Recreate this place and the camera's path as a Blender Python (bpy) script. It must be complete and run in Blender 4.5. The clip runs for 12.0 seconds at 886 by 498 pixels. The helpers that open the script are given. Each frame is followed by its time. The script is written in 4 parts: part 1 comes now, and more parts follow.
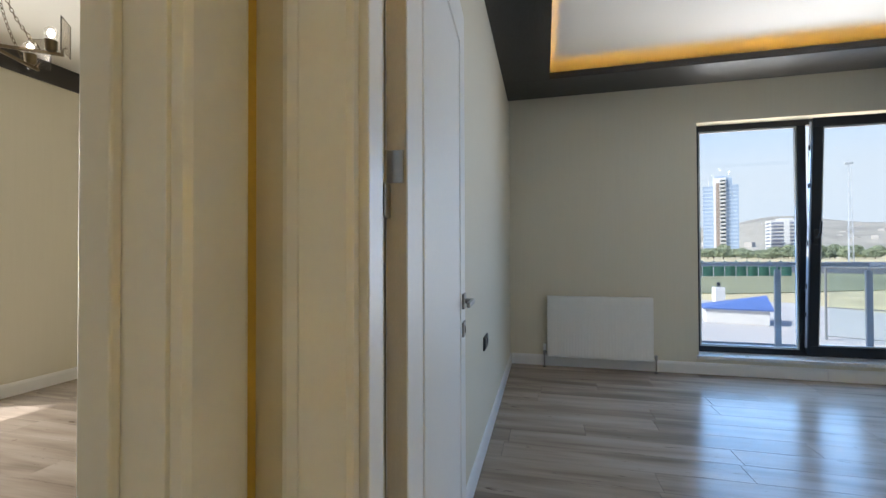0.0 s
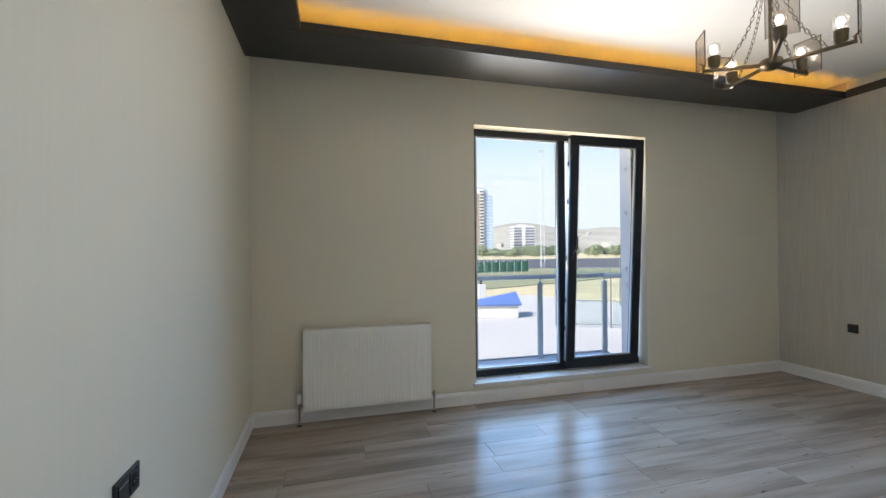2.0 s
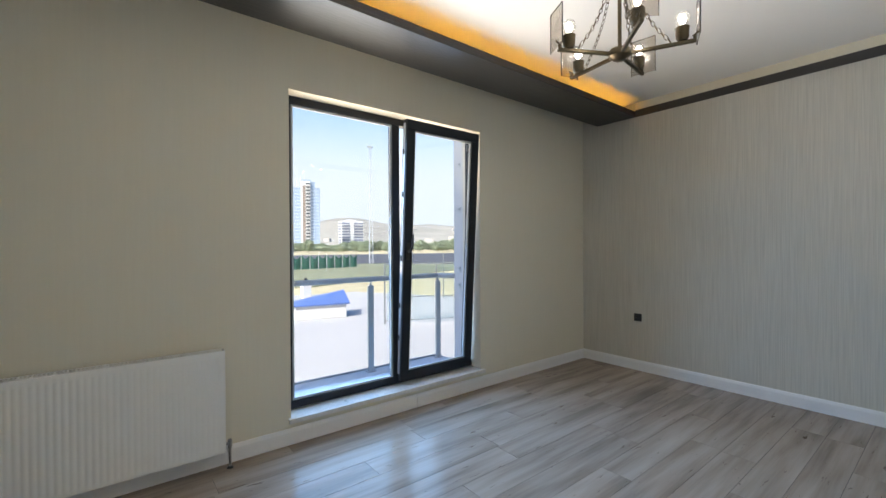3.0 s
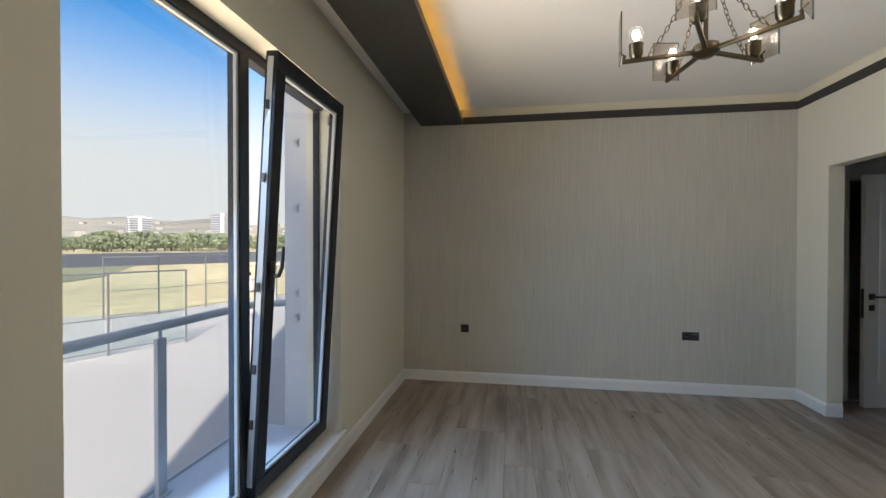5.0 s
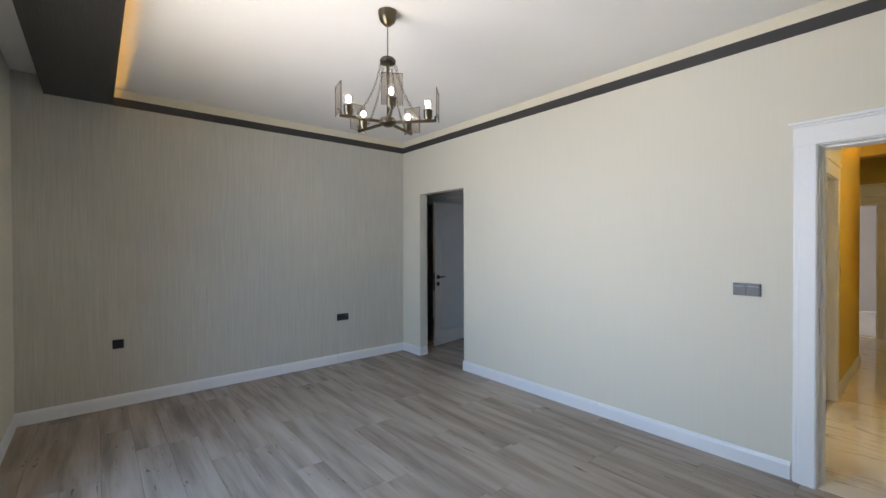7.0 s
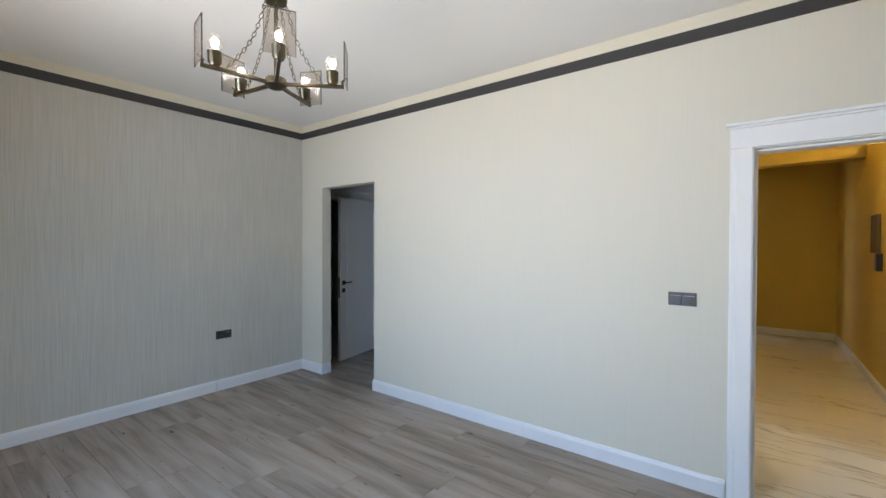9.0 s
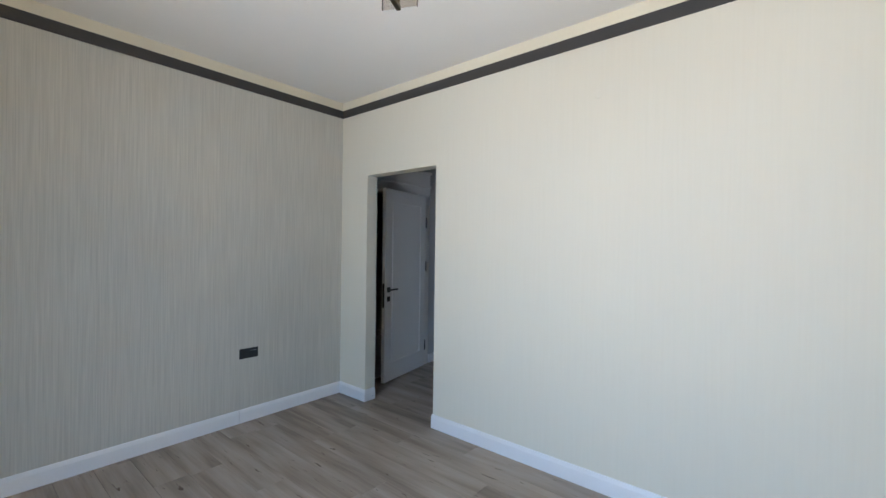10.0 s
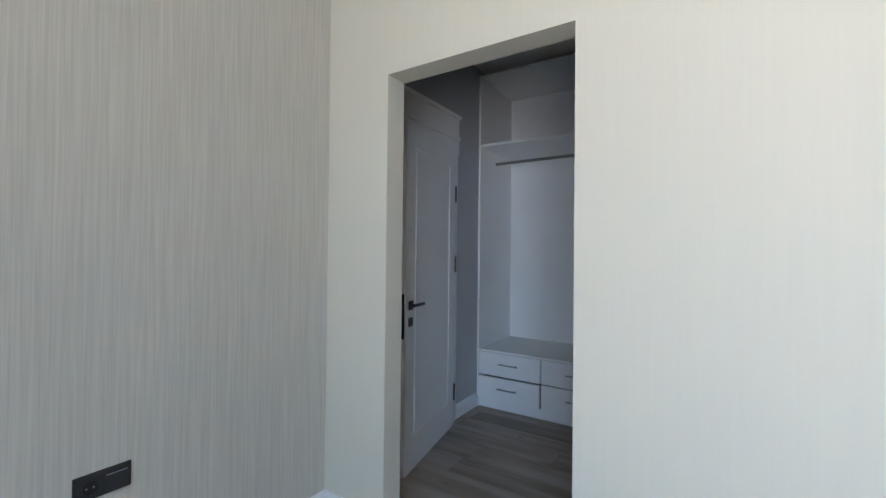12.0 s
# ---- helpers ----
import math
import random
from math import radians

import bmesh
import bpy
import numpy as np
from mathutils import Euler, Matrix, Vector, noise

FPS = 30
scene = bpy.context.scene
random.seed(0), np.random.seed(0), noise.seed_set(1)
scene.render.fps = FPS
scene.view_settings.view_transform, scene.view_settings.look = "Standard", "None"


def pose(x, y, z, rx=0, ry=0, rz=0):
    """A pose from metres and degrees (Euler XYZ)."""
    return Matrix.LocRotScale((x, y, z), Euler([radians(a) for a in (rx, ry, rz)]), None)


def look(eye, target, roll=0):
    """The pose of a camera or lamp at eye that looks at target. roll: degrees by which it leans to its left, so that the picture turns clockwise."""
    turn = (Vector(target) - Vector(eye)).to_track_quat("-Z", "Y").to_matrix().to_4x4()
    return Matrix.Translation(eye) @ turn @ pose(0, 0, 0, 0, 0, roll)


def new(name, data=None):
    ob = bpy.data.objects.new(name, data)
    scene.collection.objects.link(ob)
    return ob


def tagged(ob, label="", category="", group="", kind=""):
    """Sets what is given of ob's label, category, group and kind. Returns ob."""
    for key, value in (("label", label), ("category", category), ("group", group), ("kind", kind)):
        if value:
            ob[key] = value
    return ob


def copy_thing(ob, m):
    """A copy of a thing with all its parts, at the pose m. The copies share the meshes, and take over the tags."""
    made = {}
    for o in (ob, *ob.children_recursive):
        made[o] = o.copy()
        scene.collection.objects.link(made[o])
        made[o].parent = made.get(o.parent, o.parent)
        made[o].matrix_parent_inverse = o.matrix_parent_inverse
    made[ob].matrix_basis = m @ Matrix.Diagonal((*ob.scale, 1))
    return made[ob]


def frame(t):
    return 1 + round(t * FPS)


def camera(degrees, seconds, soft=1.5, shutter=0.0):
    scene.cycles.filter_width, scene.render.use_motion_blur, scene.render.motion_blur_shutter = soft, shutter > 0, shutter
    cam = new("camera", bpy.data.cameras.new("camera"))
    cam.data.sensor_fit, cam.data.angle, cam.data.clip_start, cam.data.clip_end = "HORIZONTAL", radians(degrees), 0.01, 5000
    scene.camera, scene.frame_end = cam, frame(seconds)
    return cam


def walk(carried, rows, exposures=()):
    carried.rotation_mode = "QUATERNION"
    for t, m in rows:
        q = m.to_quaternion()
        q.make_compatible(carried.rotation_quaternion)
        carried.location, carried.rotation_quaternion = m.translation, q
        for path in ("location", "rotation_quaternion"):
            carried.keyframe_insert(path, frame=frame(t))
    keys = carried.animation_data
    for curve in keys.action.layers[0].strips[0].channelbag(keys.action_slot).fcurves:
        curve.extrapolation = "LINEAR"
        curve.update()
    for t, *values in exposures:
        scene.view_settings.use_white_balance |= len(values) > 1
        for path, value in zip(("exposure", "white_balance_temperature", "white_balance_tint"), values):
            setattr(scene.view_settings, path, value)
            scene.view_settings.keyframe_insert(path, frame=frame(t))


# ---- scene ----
cam = camera(93.7, 12.0)
PATH = [
    (0, (0.348, -0.685, 1.164), (-0.123, 1.259, 1.189), -0.2),
    (0.5, (0.394, -0.418, 1.199), (0.108, 1.561, 1.221), -0.3),
    (1, (0.452, -0.179, 1.281), (0.377, 1.82, 1.305), -0.4),
    (1.5, (0.512, 0.057, 1.304), (0.702, 2.048, 1.325), -0.4),
    (2, (0.592, 0.385, 1.315), (1.111, 2.316, 1.332), -0.5),
    (2.5, (0.75, 0.649, 1.316), (1.642, 2.439, 1.317), -0.4),
    (3, (0.858, 0.933, 1.349), (2.1, 2.501, 1.337), -0.3),
    (3.5, (0.896, 1.378, 1.439), (2.426, 2.666, 1.418), 0.0),
    (3.7, (0.937, 1.562, 1.424), (2.564, 2.725, 1.412), 0.0),
    (5.3, (0.863, 2.875, 1.463), (2.861, 2.97, 1.449), 0.1),
    (5.5, (0.824, 3.0, 1.463), (2.823, 2.932, 1.456), 0.1),
    (6, (0.712, 3.22, 1.472), (2.649, 2.725, 1.454), 0.0),
    (6.5, (0.611, 3.303, 1.482), (2.388, 2.384, 1.466), -0.2),
    (7, (0.495, 3.299, 1.464), (2.028, 2.014, 1.445), -0.2),
    (7.5, (0.432, 3.253, 1.476), (1.71, 1.714, 1.446), -0.3),
    (7.7, (0.418, 3.229, 1.477), (1.611, 1.624, 1.443), -0.2),
    (9.3, (1.186, 2.851, 1.504), (2.408, 1.267, 1.483), 0.5),
    (9.5, (1.373, 2.774, 1.483), (2.612, 1.204, 1.466), 0.7),
    (10, (1.85, 2.55, 1.475), (3.129, 1.013, 1.463), 0.8),
    (10.5, (2.331, 2.3, 1.439), (3.612, 0.763, 1.443), 0.7),
    (11, (2.804, 2.062, 1.415), (4.054, 0.501, 1.42), 0.7),
    (11.5, (3.239, 1.773, 1.36), (4.424, 0.162, 1.365), 0.5),
    (12, (3.658, 1.466, 1.311), (4.737, -0.218, 1.332), 0.6),
]
EXPOSURES = [(0, 1.40, 6150, 11), (0.5, 1.55, 6500, 12), (1.0, 1.54, 6900, 12), (2.0, 1.62, 6550, 12), (3.7, 1.65, 6550, 12), (5.3, 1.3, 7300, 13), (6.0, 1.3, 7250, 13), (7.0, 1.6, 6600, 14), (7.6, 1.8, 6550, 14), (9.3, 1.75, 6450, 13), (10.0, 1.78, 6450, 13), (11.2, 1.84, 6480, 13), (12, 2.07, 6500, 13)]
walk(cam, [(t, look(eye, target, roll)) for t, eye, target, roll in PATH], EXPOSURES)

# ---- world, sun ----
SUN_TO = Vector((-0.93, -0.37, 0)).normalized()   # towards the sun, level
SUN_EL = radians(42)
world = bpy.data.worlds.new("sky")
scene.world = world
world.use_nodes = True
wn = world.node_tree.nodes
sky = wn.new("ShaderNodeTexSky")
sky.sky_type, sky.sun_disc = "NISHITA", False
sky.sun_elevation, sky.sun_rotation = SUN_EL, math.atan2(SUN_TO.x, SUN_TO.y)
sky.dust_density = 2.5
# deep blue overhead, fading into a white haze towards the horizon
blue = wn.new("ShaderNodeHueSaturation")
blue.inputs["Saturation"].default_value, blue.inputs["Value"].default_value = 1.6, 1.5
world.node_tree.links.new(sky.outputs[0], blue.inputs["Color"])
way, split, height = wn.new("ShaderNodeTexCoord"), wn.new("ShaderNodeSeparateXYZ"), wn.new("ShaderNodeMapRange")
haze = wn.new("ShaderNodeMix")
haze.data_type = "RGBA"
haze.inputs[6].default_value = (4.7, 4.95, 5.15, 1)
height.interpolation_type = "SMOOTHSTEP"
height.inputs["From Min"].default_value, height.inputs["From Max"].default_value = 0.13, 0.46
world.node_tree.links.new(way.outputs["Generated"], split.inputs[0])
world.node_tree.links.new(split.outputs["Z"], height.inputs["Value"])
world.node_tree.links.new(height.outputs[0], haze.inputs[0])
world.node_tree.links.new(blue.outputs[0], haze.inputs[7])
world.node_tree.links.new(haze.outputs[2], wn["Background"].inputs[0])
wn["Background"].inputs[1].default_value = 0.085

sun = new("sun", bpy.data.lights.new("sun", "SUN"))
sun.data.energy, sun.data.angle, sun.data.color = 2.8, radians(0.5), (1, 0.95, 0.87)
sun_dir = Vector((SUN_TO.x * math.cos(SUN_EL), SUN_TO.y * math.cos(SUN_EL), math.sin(SUN_EL)))
sun.matrix_world = look(sun_dir * 50, (0, 0, 0))

# the sky's light and the sunlit terrace's bounce, standing in the window opening
def window_lamp(name, at, aim, colour, watts, spread):
    ob = new(name, bpy.data.lights.new(name, "AREA"))
    ob.data.shape, ob.data.size, ob.data.size_y = "RECTANGLE", 1.43, 2.15
    ob.data.energy, ob.data.color, ob.data.spread = watts, colour, radians(spread)
    ob.matrix_world = look(at, Vector(at) + Vector(aim))


window_lamp("window_sky_light", (2.575, 4.05, 1.30), (-0.07, -0.93, -0.26), (0.36, 0.62, 1.0), 20, 142)
window_lamp("window_terrace_light", (2.575, 4.05, 1.30), (-0.07, -0.72, 0.68), (1.0, 0.85, 0.65), 16.5, 126)
window_lamp("west_room_window_light", (-4.14, 0.57, 1.28), (1, 0.02, -0.1), (1.0, 0.96, 0.88), 22, 160)
window_lamp("far_room_window_light", (3.99, -7.8, 1.35), (-1, 0.02, -0.1), (1.0, 0.93, 0.95), 8, 160)

# strengths of the lit lamps
BULB, LED, HALL_LED = 9.0, 6.5, 34.0

# ---- materials ----
def nodes_of(name):
    m = bpy.data.materials.new(name)
    m.use_nodes = True
    nt = m.node_tree
    return m, nt, nt.nodes["Principled BSDF"]


def material(name, color, rough=0.5, metal=0.0, vary=0.06, scale=6.0, fine=120.0, bump=0.05, stretch=(1, 1, 1), spec=0.5):
    """Colour with broad stains and a fine grain, and a fine relief."""
    m, nt, b = nodes_of(name)
    n, l = nt.nodes, nt.links
    tc = n.new("ShaderNodeNewGeometry")
    mp = n.new("ShaderNodeMapping")
    mp.inputs["Scale"].default_value = stretch
    l.new(tc.outputs["Position"], mp.inputs["Vector"])
    big, small = n.new("ShaderNodeTexNoise"), n.new("ShaderNodeTexNoise")
    for t, s in ((big, scale), (small, fine)):
        t.inputs["Scale"].default_value = s
        t.inputs["Detail"].default_value = 3
        l.new(mp.outputs[0], t.inputs["Vector"])
    add = n.new("ShaderNodeMath")
    add.operation = "ADD"
    l.new(big.outputs["Fac"], add.inputs[0])
    l.new(small.outputs["Fac"], add.inputs[1])
    ramp = n.new("ShaderNodeMapRange")
    ramp.inputs["From Min"].default_value, ramp.inputs["From Max"].default_value = 0.6, 1.4
    ramp.inputs["To Min"].default_value, ramp.inputs["To Max"].default_value = 1 - vary, 1 + vary
    l.new(add.outputs[0], ramp.inputs["Value"])
    mul = n.new("ShaderNodeVectorMath")
    mul.operation = "SCALE"
    mul.inputs[0].default_value = color
    l.new(ramp.outputs[0], mul.inputs["Scale"])
    l.new(mul.outputs[0], b.inputs["Base Color"])
    rr = n.new("ShaderNodeMapRange")
    rr.inputs["To Min"].default_value, rr.inputs["To Max"].default_value = max(0.02, rough * 0.82), min(1, rough * 1.18)
    l.new(big.outputs["Fac"], rr.inputs["Value"])
    l.new(rr.outputs[0], b.inputs["Roughness"])
    b.inputs["Metallic"].default_value = metal
    b.inputs["Specular IOR Level"].default_value = spec
    if bump:
        bp = n.new("ShaderNodeBump")
        bp.inputs["Strength"].default_value, bp.inputs["Distance"].default_value = bump, 0.004
        l.new(small.outputs["Fac"], bp.inputs["Height"])
        l.new(bp.outputs[0], b.inputs["Normal"])
    return m


def wallpaper(name, dark, light, across=95.0, along=1.3, bump=0.25):
    """Paper with fine upright threads."""
    m, nt, b = nodes_of(name)
    n, l = nt.nodes, nt.links
    tc = n.new("ShaderNodeNewGeometry")
    mp = n.new("ShaderNodeMapping")
    mp.inputs["Scale"].default_value = (across, across, along)
    l.new(tc.outputs["Position"], mp.inputs["Vector"])
    a, c = n.new("ShaderNodeTexNoise"), n.new("ShaderNodeTexNoise")
    a.inputs["Scale"].default_value, a.inputs["Detail"].default_value = 1.0, 4
    l.new(mp.outputs[0], a.inputs["Vector"])
    c.inputs["Scale"].default_value, c.inputs["Detail"].default_value = 1.7, 2
    l.new(tc.outputs["Position"], c.inputs["Vector"])
    add = n.new("ShaderNodeMath")
    add.operation = "MULTIPLY_ADD"
    l.new(c.outputs["Fac"], add.inputs[0])
    add.inputs[1].default_value = 0.25
    l.new(a.outputs["Fac"], add.inputs[2])
    ramp = n.new("ShaderNodeValToRGB")
    ramp.color_ramp.elements[0].position, ramp.color_ramp.elements[1].position = 0.42, 0.82
    ramp.color_ramp.elements[0].color, ramp.color_ramp.elements[1].color = (*dark, 1), (*light, 1)
    l.new(add.outputs[0], ramp.inputs[0])
    l.new(ramp.outputs[0], b.inputs["Base Color"])
    b.inputs["Roughness"].default_value = 0.72
    b.inputs["Specular IOR Level"].default_value = 0.25
    bp = n.new("ShaderNodeBump")
    bp.inputs["Strength"].default_value, bp.inputs["Distance"].default_value = bump, 0.003
    l.new(a.outputs["Fac"], bp.inputs["Height"])
    l.new(bp.outputs[0], b.inputs["Normal"])
    return m


def plank_wood(name, dark, mid, light, rough=0.3):
    """Laminate: smoky streaks along the plank, fine grain, a few cracks; each plank differs."""
    m, nt, b = nodes_of(name)
    n, l = nt.nodes, nt.links
    tc, oi = n.new("ShaderNodeTexCoord"), n.new("ShaderNodeObjectInfo")
    off = n.new("ShaderNodeVectorMath")
    off.operation = "SCALE"
    off.inputs[0].default_value = (37, 19, 7)
    l.new(oi.outputs["Random"], off.inputs["Scale"])
    add = n.new("ShaderNodeVectorMath")
    l.new(tc.outputs["Object"], add.inputs[0])
    l.new(off.outputs[0], add.inputs[1])
    outs = []
    for sc, det, dist in (((0.9, 8, 1), 2, 0.25), ((4, 75, 1), 2, 0.3), ((7.0, 46, 1), 5, 0.8)):
        mp, t = n.new("ShaderNodeMapping"), n.new("ShaderNodeTexNoise")
        mp.inputs["Scale"].default_value = sc
        l.new(add.outputs[0], mp.inputs["Vector"])
        l.new(mp.outputs[0], t.inputs["Vector"])
        t.inputs["Scale"].default_value, t.inputs["Detail"].default_value, t.inputs["Distortion"].default_value = 1, det, dist
        outs.append(t.outputs["Fac"])
    s1 = n.new("ShaderNodeMath")
    s1.operation = "MULTIPLY_ADD"
    l.new(outs[1], s1.inputs[0])
    s1.inputs[1].default_value = 0.22
    l.new(outs[0], s1.inputs[2])
    s2 = n.new("ShaderNodeMath")
    s2.operation = "MULTIPLY_ADD"
    l.new(oi.outputs["Random"], s2.inputs[0])
    s2.inputs[1].default_value = 0.10
    l.new(s1.outputs[0], s2.inputs[2])
    ramp = n.new("ShaderNodeValToRGB")
    e = ramp.color_ramp.elements
    e[0].position, e[0].color = 0.40, (*dark, 1)
    e[1].position, e[1].color = 0.95, (*light, 1)
    k = e.new(0.66)
    k.color = (*mid, 1)
    ramp.color_ramp.interpolation = "B_SPLINE"
    l.new(s2.outputs[0], ramp.inputs[0])
    crack = n.new("ShaderNodeValToRGB")
    crack.color_ramp.elements[0].position, crack.color_ramp.elements[0].color = 0.27, (0.42, 0.37, 0.33, 1)
    crack.color_ramp.elements[1].position, crack.color_ramp.elements[1].color = 0.34, (1, 1, 1, 1)
    l.new(outs[2], crack.inputs[0])
    mix = n.new("ShaderNodeMix")
    mix.data_type, mix.blend_type = "RGBA", "MULTIPLY"
    mix.inputs[0].default_value = 1.0
    l.new(ramp.outputs[0], mix.inputs[6])
    l.new(crack.outputs[0], mix.inputs[7])
    l.new(mix.outputs[2], b.inputs["Base Color"])
    rr = n.new("ShaderNodeMapRange")
    rr.inputs["To Min"].default_value, rr.inputs["To Max"].default_value = rough * 0.92, rough * 1.12
    l.new(outs[0], rr.inputs["Value"])
    l.new(rr.outputs[0], b.inputs["Roughness"])
    bp = n.new("ShaderNodeBump")
    bp.inputs["Strength"].default_value, bp.inputs["Distance"].default_value = 0.03, 0.002
    l.new(outs[1], bp.inputs["Height"])
    l.new(bp.outputs[0], b.inputs["Normal"])
    b.inputs["Specular IOR Level"].default_value = 0.15
    return m


def marble(name, base, vein, rough=0.08):
    m, nt, b = nodes_of(name)
    n, l = nt.nodes, nt.links
    tc = n.new("ShaderNodeNewGeometry")
    mp = n.new("ShaderNodeMapping")
    mp.inputs["Rotation"].default_value = (0, 0, 0.35)
    mp.inputs["Scale"].default_value = (0.35, 2.6, 1)
    l.new(tc.outputs["Position"], mp.inputs["Vector"])
    t = n.new("ShaderNodeTexNoise")
    t.inputs["Scale"].default_value, t.inputs["Detail"].default_value, t.inputs["Distortion"].default_value = 1.3, 6, 1.2
    l.new(mp.outputs[0], t.inputs["Vector"])
    ramp = n.new("ShaderNodeValToRGB")
    e = ramp.color_ramp.elements
    e[0].position, e[0].color = 0.488, (*base, 1)
    e[1].position, e[1].color = 0.512, (*base, 1)
    k = e.new(0.5)
    k.color = (*vein, 1)
    l.new(t.outputs["Fac"], ramp.inputs[0])
    l.new(ramp.outputs[0], b.inputs["Base Color"])
    b.inputs["Roughness"].default_value = rough
    return m


def glow(name, color, strength):
    m, nt, b = nodes_of(name)
    b.inputs["Base Color"].default_value = (*color, 1)
    b.inputs["Emission Color"].default_value = (*color, 1)
    b.inputs["Emission Strength"].default_value = strength
    return m


def clear_glass(name, tint=(1, 1, 1), gloss=0.10, haze=0.0, haze_color=(0.9, 0.95, 1)):
    """A thin pane: mostly see-through, with a mirror-like sheen that grows at a grazing view."""
    m, nt, b = nodes_of(name)
    n, l = nt.nodes, nt.links
    tr, gl, mx, lw = n.new("ShaderNodeBsdfTransparent"), n.new("ShaderNodeBsdfGlossy"), n.new("ShaderNodeMixShader"), n.new("ShaderNodeLayerWeight")
    tr.inputs[0].default_value = (*tint, 1)
    gl.inputs["Roughness"].default_value = 0.01
    lw.inputs[0].default_value = 0.5
    pw, ma = n.new("ShaderNodeMath"), n.new("ShaderNodeMath")
    pw.operation, ma.operation = "POWER", "MULTIPLY_ADD"
    l.new(lw.outputs["Facing"], pw.inputs[0])
    pw.inputs[1].default_value = 5.0
    l.new(pw.outputs[0], ma.inputs[0])
    ma.inputs[1].default_value, ma.inputs[2].default_value = 0.7, 0.025
    l.new(ma.outputs[0], mx.inputs[0])
    l.new(tr.outputs[0], mx.inputs[1])
    l.new(gl.outputs[0], mx.inputs[2])
    last = mx
    if haze:
        df, m2, ns, mr = n.new("ShaderNodeBsdfDiffuse"), n.new("ShaderNodeMixShader"), n.new("ShaderNodeTexNoise"), n.new("ShaderNodeMapRange")
        df.inputs[0].default_value = (*haze_color, 1)
        ns.inputs["Scale"].default_value, ns.inputs["Detail"].default_value = 5.0, 4
        mr.inputs["To Min"].default_value, mr.inputs["To Max"].default_value = haze * 0.3, haze * 1.7
        l.new(ns.outputs["Fac"], mr.inputs["Value"])
        l.new(mr.outputs[0], m2.inputs[0])
        l.new(mx.outputs[0], m2.inputs[1])
        l.new(df.outputs[0], m2.inputs[2])
        last = m2
    l.new(last.outputs[0], nt.nodes["Material Output"].inputs[0])
    return m


CREAM = wallpaper("cream_wallpaper", (0.712, 0.675, 0.562), (0.728, 0.692, 0.58), 70, 2.0, 0.04)
TAUPE = wallpaper("taupe_wallpaper", (0.50, 0.48, 0.42), (0.61, 0.585, 0.515), 150, 2.6, 0.12)
CEILING = material("ceiling_paint", (0.86, 0.855, 0.835), 0.85, vary=0.02, scale=1.5, bump=0.03)
BAND = material("cream_paint", (0.76, 0.70, 0.55), 0.8, vary=0.03, scale=2)
SOFFIT = material("black_stained_wood", (0.022, 0.023, 0.025), 0.36, vary=0.35, scale=2.5, fine=14, bump=0.35, stretch=(1, 7, 7))
SOFFIT_Y = material("black_stained_wood_west", (0.022, 0.023, 0.025), 0.36, vary=0.35, scale=2.5, fine=14, bump=0.35, stretch=(7, 1, 7))
STRIP = material("dark_grey_strip_paint", (0.045, 0.042, 0.040), 0.55, vary=0.12, scale=4, bump=0.08)
WHITE = material("white_lacquer", (0.86, 0.86, 0.84), 0.40, vary=0.02, scale=3, fine=60, bump=0.02)
BASE_W = material("white_baseboard_foil", (0.80, 0.80, 0.80), 0.38, vary=0.025, scale=5, bump=0.03)
EDGE = material("raw_door_edge", (0.60, 0.52, 0.38), 0.6, vary=0.08, scale=9, stretch=(6, 6, 1))
PLANK = plank_wood("grey_oak_laminate", (0.185, 0.148, 0.118), (0.345, 0.287, 0.238), (0.455, 0.392, 0.333), 0.22)
JOINT = material("floor_joint", (0.09, 0.075, 0.065), 0.7, vary=0.1)
MARBLE = marble("cream_marble_tile", (0.83, 0.78, 0.68), (0.50, 0.43, 0.35))
GROUT = material("grout", (0.55, 0.5, 0.42), 0.8)
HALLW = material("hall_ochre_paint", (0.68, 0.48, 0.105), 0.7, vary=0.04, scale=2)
METAL = material("brushed_nickel", (0.36, 0.355, 0.34), 0.30, 1.0, vary=0.06, scale=20, bump=0.02)
BRASS = material("aged_bronze", (0.15, 0.12, 0.078), 0.30, 1.0, vary=0.15, scale=25, bump=0.04)
DARKM = material("dark_nickel", (0.07, 0.07, 0.072), 0.34, 0.9, vary=0.08, scale=20, bump=0.02)
BLACK = material("black_plastic", (0.022, 0.023, 0.025), 0.33, vary=0.06, scale=30, bump=0.02)
# near-black: painted shade of socket holes and keyholes; also the dark screw head
SLOT = material("hole_shade_black", (0.008, 0.008, 0.009), 0.5)
ANTHRA = material("anthracite_frame", (0.014, 0.018, 0.025), 0.45, vary=0.06, scale=12, bump=0.02, spec=0.3)
GASKET = material("light_grey_glazing_bead", (0.45, 0.48, 0.50), 0.45)
GLASS = clear_glass("window_glass", (0.86, 0.89, 0.91), haze=0.006)
BULBC = clear_glass("clear_bulb_glass", (0.97, 0.96, 0.94), haze=0.05, haze_color=(0.95, 0.93, 0.9))
SMOKED = clear_glass("smoked_glass", (0.82, 0.79, 0.75), haze=0.025, haze_color=(0.75, 0.72, 0.68))
GEDGE = material("smoked_glass_edge", (0.10, 0.095, 0.085), 0.15, vary=0.1, scale=30, bump=0)
ETCH = material("etched_star", (0.8, 0.78, 0.74), 0.6)
STONE = material("sill_marble", (0.70, 0.69, 0.67), 0.3, vary=0.12, scale=7, fine=40)
RAD = material("radiator_enamel", (0.86, 0.86, 0.84), 0.35, vary=0.02, scale=8, bump=0.02)
